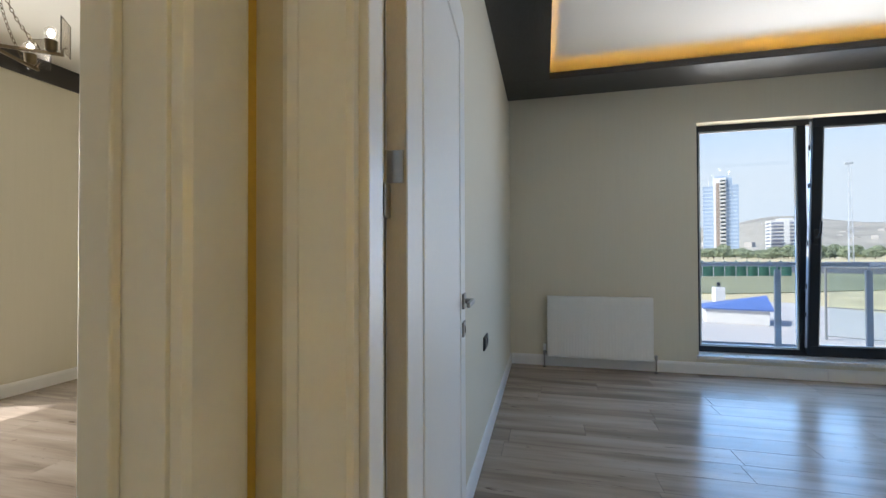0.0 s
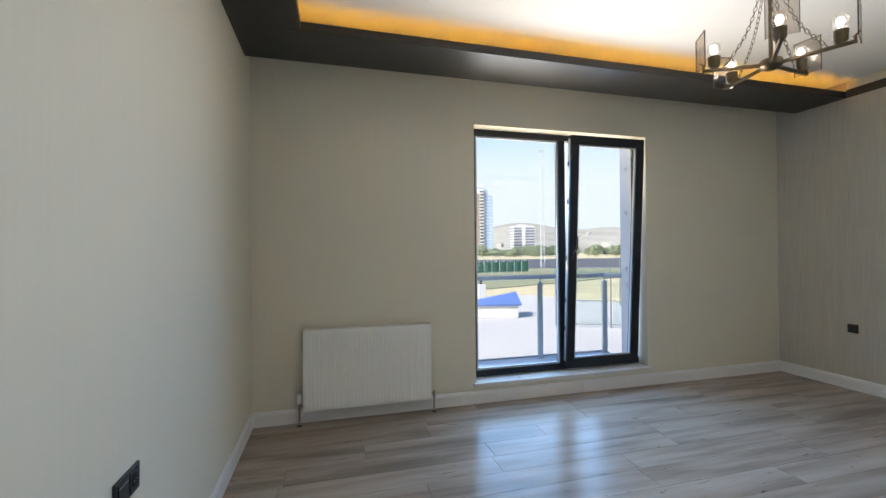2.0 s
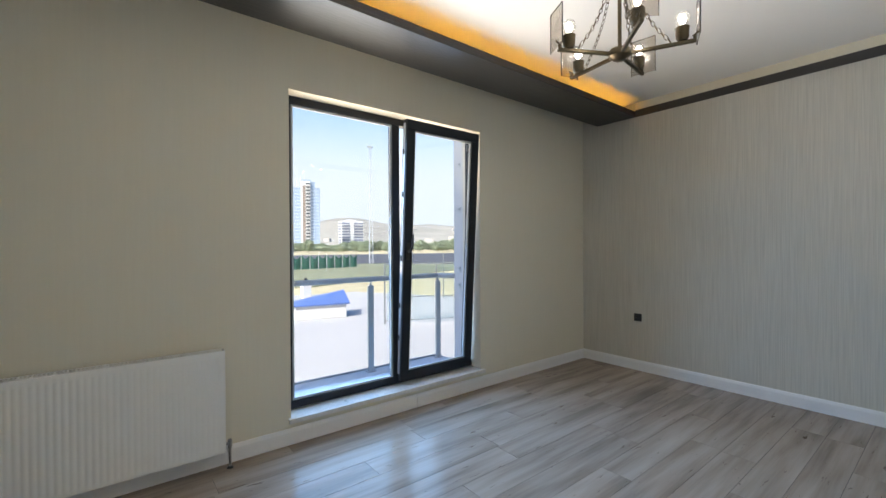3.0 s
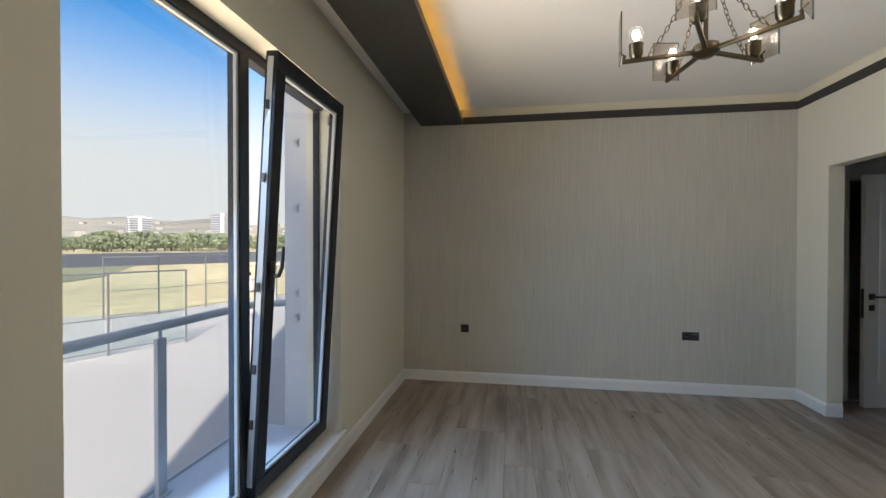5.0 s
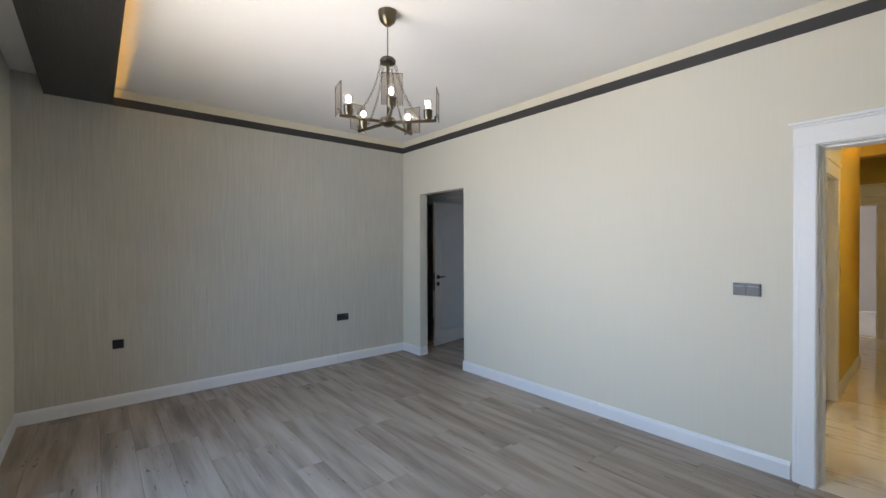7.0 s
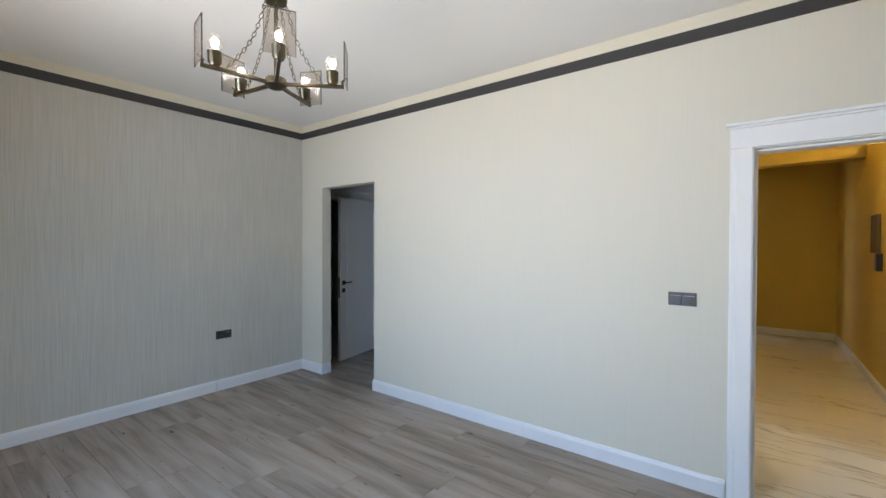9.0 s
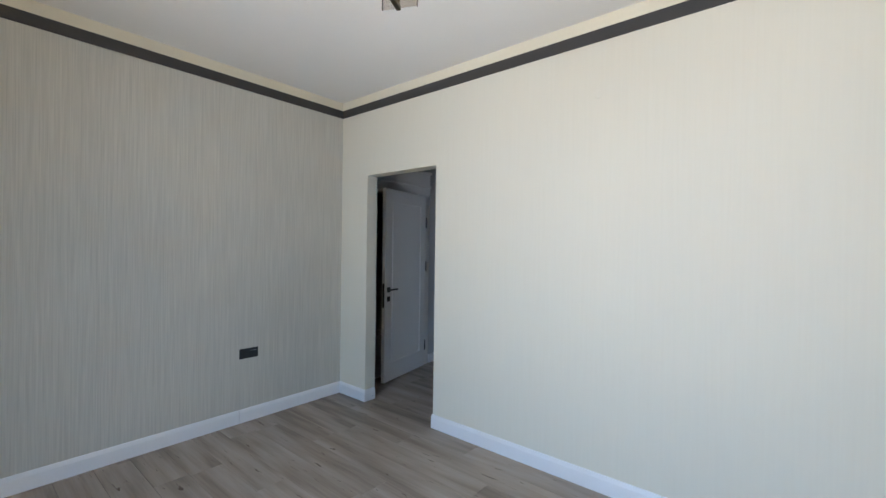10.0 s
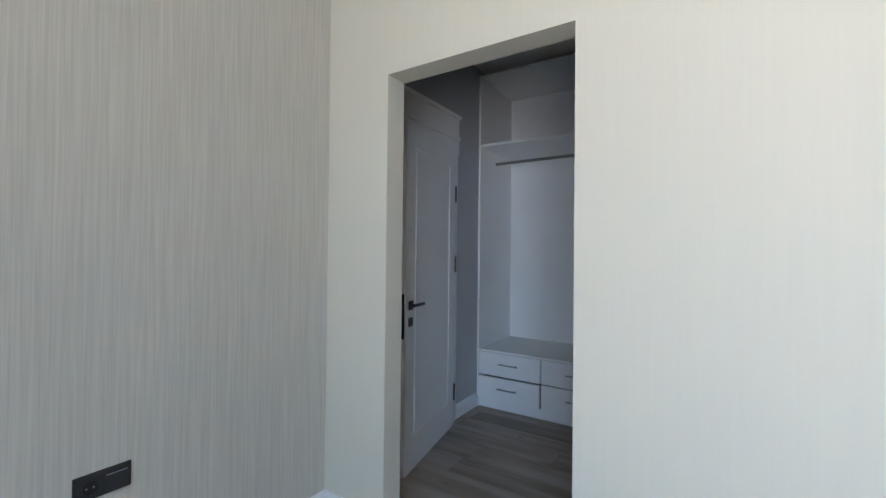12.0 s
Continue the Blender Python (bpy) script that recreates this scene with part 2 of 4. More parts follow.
# dark tone for painted shade in gaps, and for the radiator's convector
DARKIN = material("inner_dark_shade", (0.16, 0.16, 0.15), 0.6)
FENCE = material("grey_fence_steel", (0.16, 0.175, 0.18), 0.5, vary=0.08, scale=10)
RAILM = material("painted_steel_rail", (0.46, 0.49, 0.52), 0.4, 0.2, vary=0.08, scale=10)
CONCRETE = material("bright_concrete", (0.41, 0.40, 0.385), 0.85, vary=0.10, scale=0.35, fine=9, bump=0.1)
PLASTER = material("facade_plaster", (0.62, 0.64, 0.67), 0.85, vary=0.06, scale=2.5, fine=60, bump=0.15)
FIELD = material("dry_field", (0.50, 0.43, 0.25), 0.95, vary=0.35, scale=0.05, fine=0.6, bump=0.0)
ASPHALT = material("asphalt", (0.075, 0.075, 0.08), 0.9, vary=0.2, scale=0.1, fine=2, bump=0)
HILL = material("dry_hills", (0.31, 0.285, 0.225), 0.95, vary=0.45, scale=0.006, fine=0.05, bump=0)
BLUE = material("blue_tarp", (0.09, 0.15, 0.36), 0.5, vary=0.15, scale=3)
FOLIAGE = material("foliage", (0.24, 0.285, 0.185), 0.8, vary=0.45, scale=0.4, fine=4, bump=0)
BARK = material("bark", (0.12, 0.09, 0.06), 0.9, vary=0.3)
FWHITE = material("white_facade", (0.60, 0.60, 0.59), 0.8, vary=0.05, scale=0.1)
GREYW = material("grey_wall_paint", (0.46, 0.465, 0.47), 0.7, vary=0.03, scale=2)
FHOUSE = material("hazy_house_wall", (0.40, 0.38, 0.35), 0.8, vary=0.2, scale=0.03, bump=0)
FGREY = material("grey_facade", (0.27, 0.28, 0.31), 0.7, vary=0.06, scale=0.1)
BROWN = material("brown_facade_panel", (0.26, 0.21, 0.18), 0.7, vary=0.06, scale=0.1)
NET = material("green_windscreen_net", (0.10, 0.26, 0.18), 0.8, vary=0.15, scale=2)
LAWN = material("dull_green_lawn", (0.20, 0.205, 0.115), 0.95, vary=0.3, scale=0.08, fine=1.5, bump=0)
FBLUE = material("blue_grey_facade", (0.25, 0.33, 0.44), 0.5, vary=0.08, scale=0.1)
FWIN = material("far_window", (0.06, 0.075, 0.09), 0.15, vary=0.2, scale=0.3)
FGLAZE = material("pale_blue_glazing", (0.42, 0.50, 0.62), 0.2, vary=0.1, scale=0.3)
FBAND = material("blue_grey_window_band", (0.20, 0.22, 0.30), 0.25, vary=0.15, scale=0.3)
ROOFT = material("roof_tile", (0.35, 0.17, 0.11), 0.8, vary=0.2, scale=0.2)
BULBG = glow("lit_bulb", (1.0, 0.93, 0.84), BULB)
LEDY = glow("amber_led", (1.0, 0.48, 0.04), LED)
HALLG = glow("hall_led", (1.0, 0.83, 0.44), HALL_LED)

# ---- mesh helpers ----
def box(bm, x0, y0, z0, x1, y1, z1, bevel=0.0, m=None):
    r = bmesh.ops.create_cube(bm, size=1.0)
    vs = r["verts"]
    mm = Matrix.Translation(((x0 + x1) / 2, (y0 + y1) / 2, (z0 + z1) / 2)) @ Matrix.Diagonal((x1 - x0, y1 - y0, z1 - z0, 1))
    bmesh.ops.transform(bm, matrix=(m @ mm) if m else mm, verts=vs)
    if bevel:
        es = list({e for v in vs for e in v.link_edges})
        bmesh.ops.bevel(bm, geom=es, offset=bevel, segments=2, affect="EDGES", profile=0.5)
    return bm


def rod(bm, a, b, r0, r1=None, seg=12):
    """A round bar from a to b."""
    a, b = Vector(a), Vector(b)
    d = b - a
    m = Matrix.Translation((a + b) / 2) @ d.to_track_quat("Z", "Y").to_matrix().to_4x4()
    bmesh.ops.create_cone(bm, cap_ends=True, segments=seg, radius1=r0, radius2=r0 if r1 is None else r1, depth=d.length, matrix=m)
    return bm


def lathe(bm, profile, m=Matrix(), seg=24):
    """A body of revolution about z, from (radius, height) pairs."""
    rings = []
    for r, z in profile:
        if r < 1e-5:
            rings.append([bm.verts.new(m @ Vector((0, 0, z)))])
        else:
            rings.append([bm.verts.new(m @ Vector((r * math.cos(2 * math.pi * k / seg), r * math.sin(2 * math.pi * k / seg), z))) for k in range(seg)])
    for a, b in zip(rings, rings[1:]):
        for k in range(seg):
            q = (k + 1) % seg
            vs = [a[k % len(a)], a[q % len(a)], b[q % len(b)], b[k % len(b)]]
            vs = [v for i, v in enumerate(vs) if v not in vs[:i]]
            if len(vs) > 2:
                bm.faces.new(vs)
    bmesh.ops.recalc_face_normals(bm, faces=bm.faces)
    return bm


def sweep(bm, profile, a, b, up=(0, 0, 1)):
    """A moulding: the profile (out, up) pushed from a to b."""
    a, b, up = Vector(a), Vector(b), Vector(up)
    d = (b - a).normalized()
    out = d.cross(up)
    ends = [[bm.verts.new(p + out * o + up * u) for o, u in profile] for p in (a, b)]
    k = len(profile)
    for i in range(k):
        bm.faces.new((ends[0][i], ends[0][(i + 1) % k], ends[1][(i + 1) % k], ends[1][i]))
    bm.faces.new(ends[0][::-1])
    bm.faces.new(ends[1])
    bmesh.ops.recalc_face_normals(bm, faces=bm.faces)
    return bm


def mesh_of(name, bm, mats, smooth=False):
    me = bpy.data.meshes.new(name)
    bm.to_mesh(me)
    bm.free()
    for m in (mats if isinstance(mats, (list, tuple)) else [mats]):
        me.materials.append(m)
    if smooth:
        me.shade_smooth()
        me.set_sharp_from_angle(angle=radians(35))
    return me


def structure(name, bm, mats, label="", smooth=False):
    return tagged(new(name, mesh_of(name, bm, mats, smooth)), label, "", "", "structure")


def thing(name, label, category, at=Matrix(), group="", kind=""):
    ob = new(name)
    ob.empty_display_size = 0.1
    ob.matrix_world = at
    return tagged(ob, label, category, group, kind)


def part(name, bm, mats, parent, label="", smooth=False):
    ob = new(name, mesh_of(name, bm, mats, smooth))
    ob.parent = parent
    return tagged(ob, label) if label else ob


def B():
    return bmesh.new()


def wall_mesh(us, zs, holes, put, t0, t1):
    """A wall over the grid us by zs, pierced by holes (u0, z0, u1, z1); put(u, t, z) gives the place."""
    bm = B()
    us = sorted(set(us) | {h[0] for h in holes} | {h[2] for h in holes})
    zs = sorted(set(zs) | {h[1] for h in holes} | {h[3] for h in holes})
    seen = {}

    def v(u, t, z):
        key = (round(u, 5), round(t, 5), round(z, 5))
        if key not in seen:
            seen[key] = bm.verts.new(put(u, t, z))
        return seen[key]

    def solid(i, j):
        if not (0 <= i < len(us) - 1 and 0 <= j < len(zs) - 1):
            return False
        u, z = (us[i] + us[i + 1]) / 2, (zs[j] + zs[j + 1]) / 2
        return not any(h[0] < u < h[2] and h[1] < z < h[3] for h in holes)

    for i in range(len(us) - 1):
        for j in range(len(zs) - 1):
            if not solid(i, j):
                continue
            a, b, c, d = us[i], us[i + 1], zs[j], zs[j + 1]
            for t in (t0, t1):
                bm.faces.new((v(a, t, c), v(b, t, c), v(b, t, d), v(a, t, d)))
            if not solid(i - 1, j):
                bm.faces.new((v(a, t0, c), v(a, t1, c), v(a, t1, d), v(a, t0, d)))
            if not solid(i + 1, j):
                bm.faces.new((v(b, t0, c), v(b, t1, c), v(b, t1, d), v(b, t0, d)))
            if not solid(i, j - 1):
                bm.faces.new((v(a, t0, c), v(b, t0, c), v(b, t1, c), v(a, t1, c)))
            if not solid(i, j + 1):
                bm.faces.new((v(a, t0, d), v(b, t0, d), v(b, t1, d), v(a, t1, d)))
    bmesh.ops.recalc_face_normals(bm, faces=bm.faces)
    return bm


def along_x(u, t, z):
    return (u, t, z)


def along_y(u, t, z):
    return (t, u, z)

# ---- the plan, metres ----
W, D, H = 5.295, 3.81, 2.89              # bedroom: east wall, north wall, ceiling
SOFF, LIP = 2.738, 2.797                  # underside and lip of the black soffit
WX0, WX1, WZ0, WZ1 = 1.80, 3.587, 0.170, 2.433   # window opening
DX1, DH = 0.952, 2.05          # clear entry doorway
OX0, OX1, OH = 4.055, 4.908, 2.134        # opening to the dressing room
SD = -0.12                               # dressing room side of the south wall
SY = -0.16                               # hall side of the south wall
HX0, HX1 = -0.06, 1.11                   # hall walls

structure("wall_north", wall_mesh([-0.2, W + 0.2], [-1.4, 3.1], [(WX0, WZ0, WX1, WZ1)], along_x, D, 4.06), CREAM, "cream wallpapered wall round the tall window")
structure("wall_south", wall_mesh([-0.2, 3.2], [0, 3.1], [(0.047, 0, DX1 + 0.03, DH + 0.03)], along_x, SY, 0), CREAM, "cream wallpapered wall with a cased doorway")
structure("wall_south_opening", wall_mesh([3.2, W], [0, 3.1], [(OX0, 0, OX1, OH)], along_x, SD, 0), CREAM, "cream wallpapered wall with a plain opening")
structure("wall_east", wall_mesh([-0.16, D], [-1.4, 3.1], [], along_y, W, W + 0.2), TAUPE, "taupe wallpaper wall with fine upright threads")
structure("wall_west", wall_mesh([0, D], [0, 3.1], [], along_y, -0.2, 0), CREAM, "cream wallpapered wall behind the open door")

bm = box(B(), -0.2, SY, H, W + 0.2, 4.06, H + 0.2)
structure("ceiling", bm, CEILING, "white painted bedroom ceiling")
# black soffit along the north and west walls: board and lip, hollow above
bm = box(B(), 0.0, 3.165, SOFF, W, 3.617, SOFF + 0.022, 0.002)
box(bm, 0.41, 3.165, SOFF + 0.022, W, 3.185, LIP)
box(bm, 0.0, 3.597, SOFF + 0.022, W, 3.617, H)
structure("ceiling_soffit_north", bm, SOFFIT, "black stained wooden soffit with a lit cove above")
bm = box(B(), 0.0, 0.0, SOFF, 0.41, 3.165, SOFF + 0.022, 0.002)
box(bm, 0.38, 0.0, SOFF + 0.022, 0.41, 3.165, LIP)
structure("ceiling_soffit_west", bm, SOFFIT_Y, "black stained wooden soffit with a lit cove above")
# dark painted band and the paler paint above it on the east and south walls
bm = box(B(), W - 0.007, 0.007, 2.736, W, 3.165, 2.812, 0.001)
structure("trim_band_east", bm, STRIP, "dark grey painted band under the ceiling")
bm = box(B(), 0.40, 0.0, 2.736, W, 0.007, 2.812, 0.001)
structure("trim_band_south", bm, STRIP, "dark grey painted band under the ceiling")
bm = box(B(), W - 0.005, 0.005, 2.812, W, 3.165, H)
structure("trim_frieze_east", bm, BAND, "plain cream paint above the dark band")
bm = box(B(), 0.40, 0.0, 2.812, W, 0.005, H)
structure("trim_frieze_south", bm, BAND, "plain cream paint above the dark band")
# LED strips lying in the coves
for nm, b6 in (("led_strip", (0.45, 3.220, SOFF + 0.024, W - 0.05, 3.230, SOFF + 0.030)), ("led_strip", (0.345, 0.05, SOFF + 0.024, 0.355, 3.18, SOFF + 0.030))):
    t = thing(nm, "amber LED strip lit inside the ceiling cove", "light strip")
    part("strip", box(B(), *b6), LEDY, t)

# ---- baseboards ----
PROFILE = [(0, 0), (0.014, 0), (0.014, 0.085), (0.010, 0.098), (0.006, 0.108), (0, 0.110)]


def baseboard(a, b):
    structure("baseboard", sweep(B(), PROFILE, (*a, 0.001), (*b, 0.001)), BASE_W, "white moulded baseboard")


baseboard((W, D), (W, 1.002))
baseboard((W, 0.998), (W, 0.014))
baseboard((W - 0.001, 0), (OX1 - 0.014, 0))
baseboard((OX1, 0.0), (OX1, -0.115))
baseboard((OX0 + 0.008, 0), (2.372, 0))
baseboard((2.368, 0), (1.078, 0))
baseboard((0.014, D), (2.84, D))
baseboard((2.844, D), (W - 0.014, D))
baseboard((0, 0.9), (0, D - 0.014))

# ---- window ----
def window():
    t = tagged(new("window_1"), "anthracite framed window, fixed pane beside a tilted sash", "", "", "structure")
    y0, y1 = 3.935, 4.005
    fr = B()
    box(fr, WX0, y0, WZ1 - 0.055, WX1, y1, WZ1, 0.003)
    box(fr, WX0, y0, WZ0 + 0.02, WX1, y1, WZ0 + 0.075, 0.003)
    box(fr, WX0, y0, WZ0 + 0.076, WX0 + 0.055, y1, WZ1 - 0.056, 0.003)
    box(fr, WX1 - 0.016, 3.962, WZ0 + 0.076, WX1, y1, WZ1 - 0.056, 0.003)
    box(fr, 2.700, y0, WZ0 + 0.076, 2.768, y1, WZ1 - 0.056, 0.003)
    part("window_frame", fr, ANTHRA, t, "anthracite plastic frame")
    bd = B()
    x0, x1, z0, z1 = WX0 + 0.056, 2.699, WZ0 + 0.077, WZ1 - 0.057
    for b6 in ((x0, z0, x1, z0 + 0.016), (x0, z1 - 0.016, x1, z1), (x0, z0 + 0.016, x0 + 0.016, z1 - 0.016), (x1 - 0.016, z0 + 0.016, x1, z1 - 0.016)):
        box(bd, b6[0], 3.945, b6[1], b6[2], 3.962, b6[3], 0.002)
    part("glazing_bead", bd, GASKET, t)
    gl = part("pane", box(B(), x0 + 0.002, 3.966, z0 + 0.002, x1 - 0.002, 3.972, z1 - 0.002), GLASS, t)
    gl.visible_shadow = False
    sill = B()
    box(sill, WX0 - 0.02, D - 0.035, WZ0 - 0.022, WX1 + 0.035, D - 0.001, WZ0 + 0.012, 0.004)
    box(sill, WX0 + 0.001, D - 0.001, WZ0 + 0.0, WX1 - 0.001, 4.004, WZ0 + 0.012, 0.001)
    part("window_sill", sill, STONE, t, "pale marble sill")
    # tilted sash, hinged at its foot
    sw, sh = 0.800, 2.185
    sash = B()
    s = part("sash", sash, ANTHRA, t, "anthracite sash tilted inwards")
    s.matrix_world = pose(2.738, 3.955, WZ0 + 0.045, 3.4, 0, 0)
    fw, th = 0.082, 0.062
    sash = B()
    box(sash, 0, -th, 0, sw, 0, fw, 0.005)
    box(sash, 0, -th, sh - fw, sw, 0, sh, 0.005)
    box(sash, 0, -th, fw + 0.0005, fw, 0, sh - fw - 0.0005, 0.004)
    box(sash, sw - fw, -th, fw + 0.0005, sw, 0, sh - fw - 0.0005, 0.004)
    sash.to_mesh(s.data)
    sash.free()
    bd = B()
    a, b, c, d = fw, sw - fw, fw, sh - fw
    for q in ((a, c, b, c + 0.014), (a, d - 0.014, b, d), (a, c + 0.014, a + 0.014, d - 0.014), (b - 0.014, c + 0.014, b, d - 0.014)):
        box(bd, q[0], -th + 0.012, q[1], q[2], -0.030, q[3], 0.002)
    bead = part("glazing_bead", bd, GASKET, s)
    pane = part("pane", box(B(), a + 0.001, -0.028, c + 0.001, b - 0.001, -0.022, d - 0.001), GLASS, s)
    pane.visible_shadow = False
    # fitting rail with catches on the free edge
    ft = box(B(), -0.004, -0.044, 0.06, 0.0, -0.014, sh - 0.03, 0.001)
    part("fitting_rail", ft, RAILM, s, "pale steel espagnolette rail")
    for z in (0.35, 0.62, 1.02, 1.55, 1.9):
        part("catch", box(B(), -0.013, -0.036, z, -0.004, -0.020, z + 0.045, 0.002), BLACK, s, "black locking catch")
    hd = B()
    box(hd, 0.024, -th - 0.010, 1.03, 0.056, -th, 1.17, 0.004)
    rod(hd, (0.040, -th - 0.008, 1.10), (0.040, -th - 0.042, 1.10), 0.010)
    rod(hd, (0.040, -th - 0.038, 1.095), (0.052, -th - 0.050, 1.14), 0.010)
    rod(hd, (0.052, -th - 0.050, 1.138), (0.055, -th - 0.050, 1.245), 0.010, 0.008)
    part("handle", hd, BLACK, s, "black lever handle", True)
    # opening stay and upper hinge
    st = box(B(), sw - 0.10, -0.008, sh - 0.16, sw - 0.02, 0.004, sh - 0.10, 0.003)
    part("hinge", st, METAL, s)
    return t


window()

# ---- doors ----
def leaf(parent, w, h, th, lever_side, hw=None):
    """A panelled leaf with its hinge edge at x = 0, running to x = w; faces at y = 0 and y = -th."""
    p = B()
    box(p, 0, -th + 0.006, 0, w, -0.006, h, 0.002)
    for y0, y1 in ((-0.006, 0.0), (-th, -th + 0.006)):
        e = 0.115
        box(p, 0, y0, 0, e, y1, h)
        box(p, w - e, y0, 0, w, y1, h)
        box(p, e, y0, 0, w - e, y1, 0.20)
        box(p, e, y0, h - 0.14, w - e, y1, h)
        box(p, e + 0.020, y0, 0.220, w - e - 0.020, y1, h - 0.160, 0.0045)
    door = part("leaf", p, [WHITE], parent, "white lacquered panel leaf")
    ed = box(B(), -0.0015, -th + 0.003, 0.003, 0.0, -0.003, h - 0.003)
    part("leaf_edge", ed, EDGE, parent, "raw cream hinge edge")
    for sgn, y in ((1, 0.0), (-1, -th)):
        zc = 0.99
        r = box(B(), w - 0.088, min(y, y + sgn * 0.009), zc - 0.027, w - 0.034, max(y, y + sgn * 0.009), zc + 0.027, 0.003)
        hx = w - 0.061
        n = B()
        rod(n, (hx, y + sgn * 0.006, zc), (hx, y + sgn * 0.036, zc), 0.0095)
        part("rosette", r, hw or METAL, parent)
        lv = box(n, hx - 0.128, min(y + sgn * 0.028, y + sgn * 0.042), zc - 0.009, hx + 0.010, max(y + sgn * 0.028, y + sgn * 0.042), zc + 0.009, 0.005)
        part("door_handle", lv, hw or METAL, parent, "brushed nickel lever", True)
        lk = box(B(), w - 0.088, min(y, y + sgn * 0.007), zc - 0.125, w - 0.034, max(y, y + sgn * 0.007), zc - 0.072, 0.003)
        part("lock_rosette", lk, hw or METAL, parent)
        # raised near-black slip, the keyhole's shade put into colour
        ky = box(B(), w - 0.064, min(y + sgn * 0.007, y + sgn * 0.009), zc - 0.112, w - 0.058, max(y + sgn * 0.007, y + sgn * 0.009), zc - 0.088)
        part("keyhole", ky, SLOT, parent)
    pl = box(B(), w, -th / 2 - 0.011, 0.80, w + 0.002, -th / 2 + 0.011, 1.06, 0.0008)
    part("lock_plate", pl, hw or METAL, parent, "steel mortice lock plate")
    la = box(B(), w + 0.002, -th / 2 - 0.006, 0.975, w + 0.011, -th / 2 + 0.006, 1.005, 0.002)
    part("latch", la, hw or METAL, parent)
    return door


def hinge(parent, z, m, hw=None):
    """A flag hinge: two leaves and a knuckle, about the vertical axis of m."""
    b = B()
    box(b, -0.003, -0.034, z + 0.002, 0.001, 0.002, z + 0.062, 0.001, m)
    box(b, -0.034, -0.010, z - 0.062, -0.004, -0.006, z - 0.002, 0.001, m)
    rod(b, m @ Vector((0, 0.004, z - 0.062)), m @ Vector((0, 0.004, z + 0.062)), 0.007)
    part("hinge", b, hw or METAL, parent, "nickel flag hinge", True)


CAS = [(0, 0), (0.016, 0.0), (0.022, 0.008), (0.022, 0.078), (0.017, 0.084), (0.017, 0.100), (0.012, 0.110), (0, 0.112)]


def doorway(name, w, h, depth, m, label, crown=True, stop=True, reb=0.0):
    """Lining, stops and casings of a doorway: opening from x = 0 to w, wall from y = -depth to 0."""
    t = tagged(new(name), label, "", "", "structure")
    t.matrix_world = m
    ln = B()
    box(ln, -0.028, -depth - 0.001, 0, 0, 0.001, h + 0.028, 0.001)
    box(ln, w, -depth - 0.001, 0, w + 0.028, 0.001, h + 0.028, 0.001)
    box(ln, 0, -depth - 0.001, h, w, 0.001, h + 0.028, 0.001)
    part("lining", ln, WHITE, t, "white door lining")
    if stop:
        sp = B()
        box(sp, 0, -depth + 0.002, 0, 0.014 + reb * 0.8, -0.105 if reb else -0.060, h, 0.003)
        box(sp, w - 0.014, -depth + 0.002, 0, w, -0.060, h, 0.003)
        box(sp, 0.014 + reb * 0.8, -depth + 0.002, h - 0.014, w - 0.014, -0.050, h, 0.004)
        part("door_stop", sp, WHITE, t)
    for sgn, y in ((1, 0.0012), (-1, -depth - 0.0012)):
        for side in (0, 1):
            b = B()
            x = -0.006 + (reb if sgn < 0 else 0) if side == 0 else w + 0.006
            d = -1 if side == 0 else 1
            vs = []
            for z in (0.0, h + 0.004):
                vs.append([b.verts.new((x + d * u, y + sgn * o, z)) for o, u in CAS])
            k = len(CAS)
            for i in range(k):
                b.faces.new((vs[0][i], vs[0][(i + 1) % k], vs[1][(i + 1) % k], vs[1][i]))
            b.faces.new(vs[0])
            b.faces.new(vs[1])
            bmesh.ops.recalc_face_normals(b, faces=b.faces)
            part("casing", b, WHITE, t)
        b = B()
        xa, xb = -0.118, w + 0.118
        box(b, xa, min(y, y + sgn * 0.021), h + 0.005, xb, max(y, y + sgn * 0.021), h + 0.118, 0.002)
        if crown:
            box(b, xa - 0.010, min(y, y + sgn * 0.030), h + 0.1185, xb + 0.010, max(y, y + sgn * 0.030), h + 0.132, 0.003)
            box(b, xa - 0.020, min(y, y + sgn * 0.040), h + 0.1325, xb + 0.020, max(y, y + sgn * 0.040), h + 0.152, 0.005)
        else:
            box(b, xa - 0.010, min(y, y + sgn * 0.030), h + 0.1185, xb + 0.010, max(y, y + sgn * 0.030), h + 0.150, 0.004)
            box(b, xa, min(y, y + sgn * 0.020), h + 0.1505, xb, max(y, y + sgn * 0.020), h + 0.285, 0.002)
            box(b, xa - 0.016, min(y, y + sgn * 0.036), h + 0.2855, xb + 0.016, max(y, y + sgn * 0.036), h + 0.315, 0.006)
        part("door_head", b, WHITE, t, "white head casing with a cornice")
    return t


# entry doorway and its leaf, swung open against the west wall
doorway("doorway_1", DX1 - 0.075, DH, 0.16, pose(0.075, 0, 0), "white cased doorway to the hall", reb=0.034)
door = tagged(new("door_1"), "white panelled door standing open against the wall", "door", "", "structure")
door.matrix_world = pose(0.068, 0.026, 0.008, 0, 0, 93.2)
leaf(door, 0.80, 2.035, 0.042, 1)
for z in (0.25, 1.283, 1.80):
    hinge(door, z, pose(-0.002, -0.002, 0))
strike = thing("strike_plate", "nickel strike plate let into the door lining", "strike plate")
part("plate", box(B(), DX1 - 0.0015, -0.035, 0.92, DX1 - 0.0002, -0.012, 1.08, 0.0005), METAL, strike)

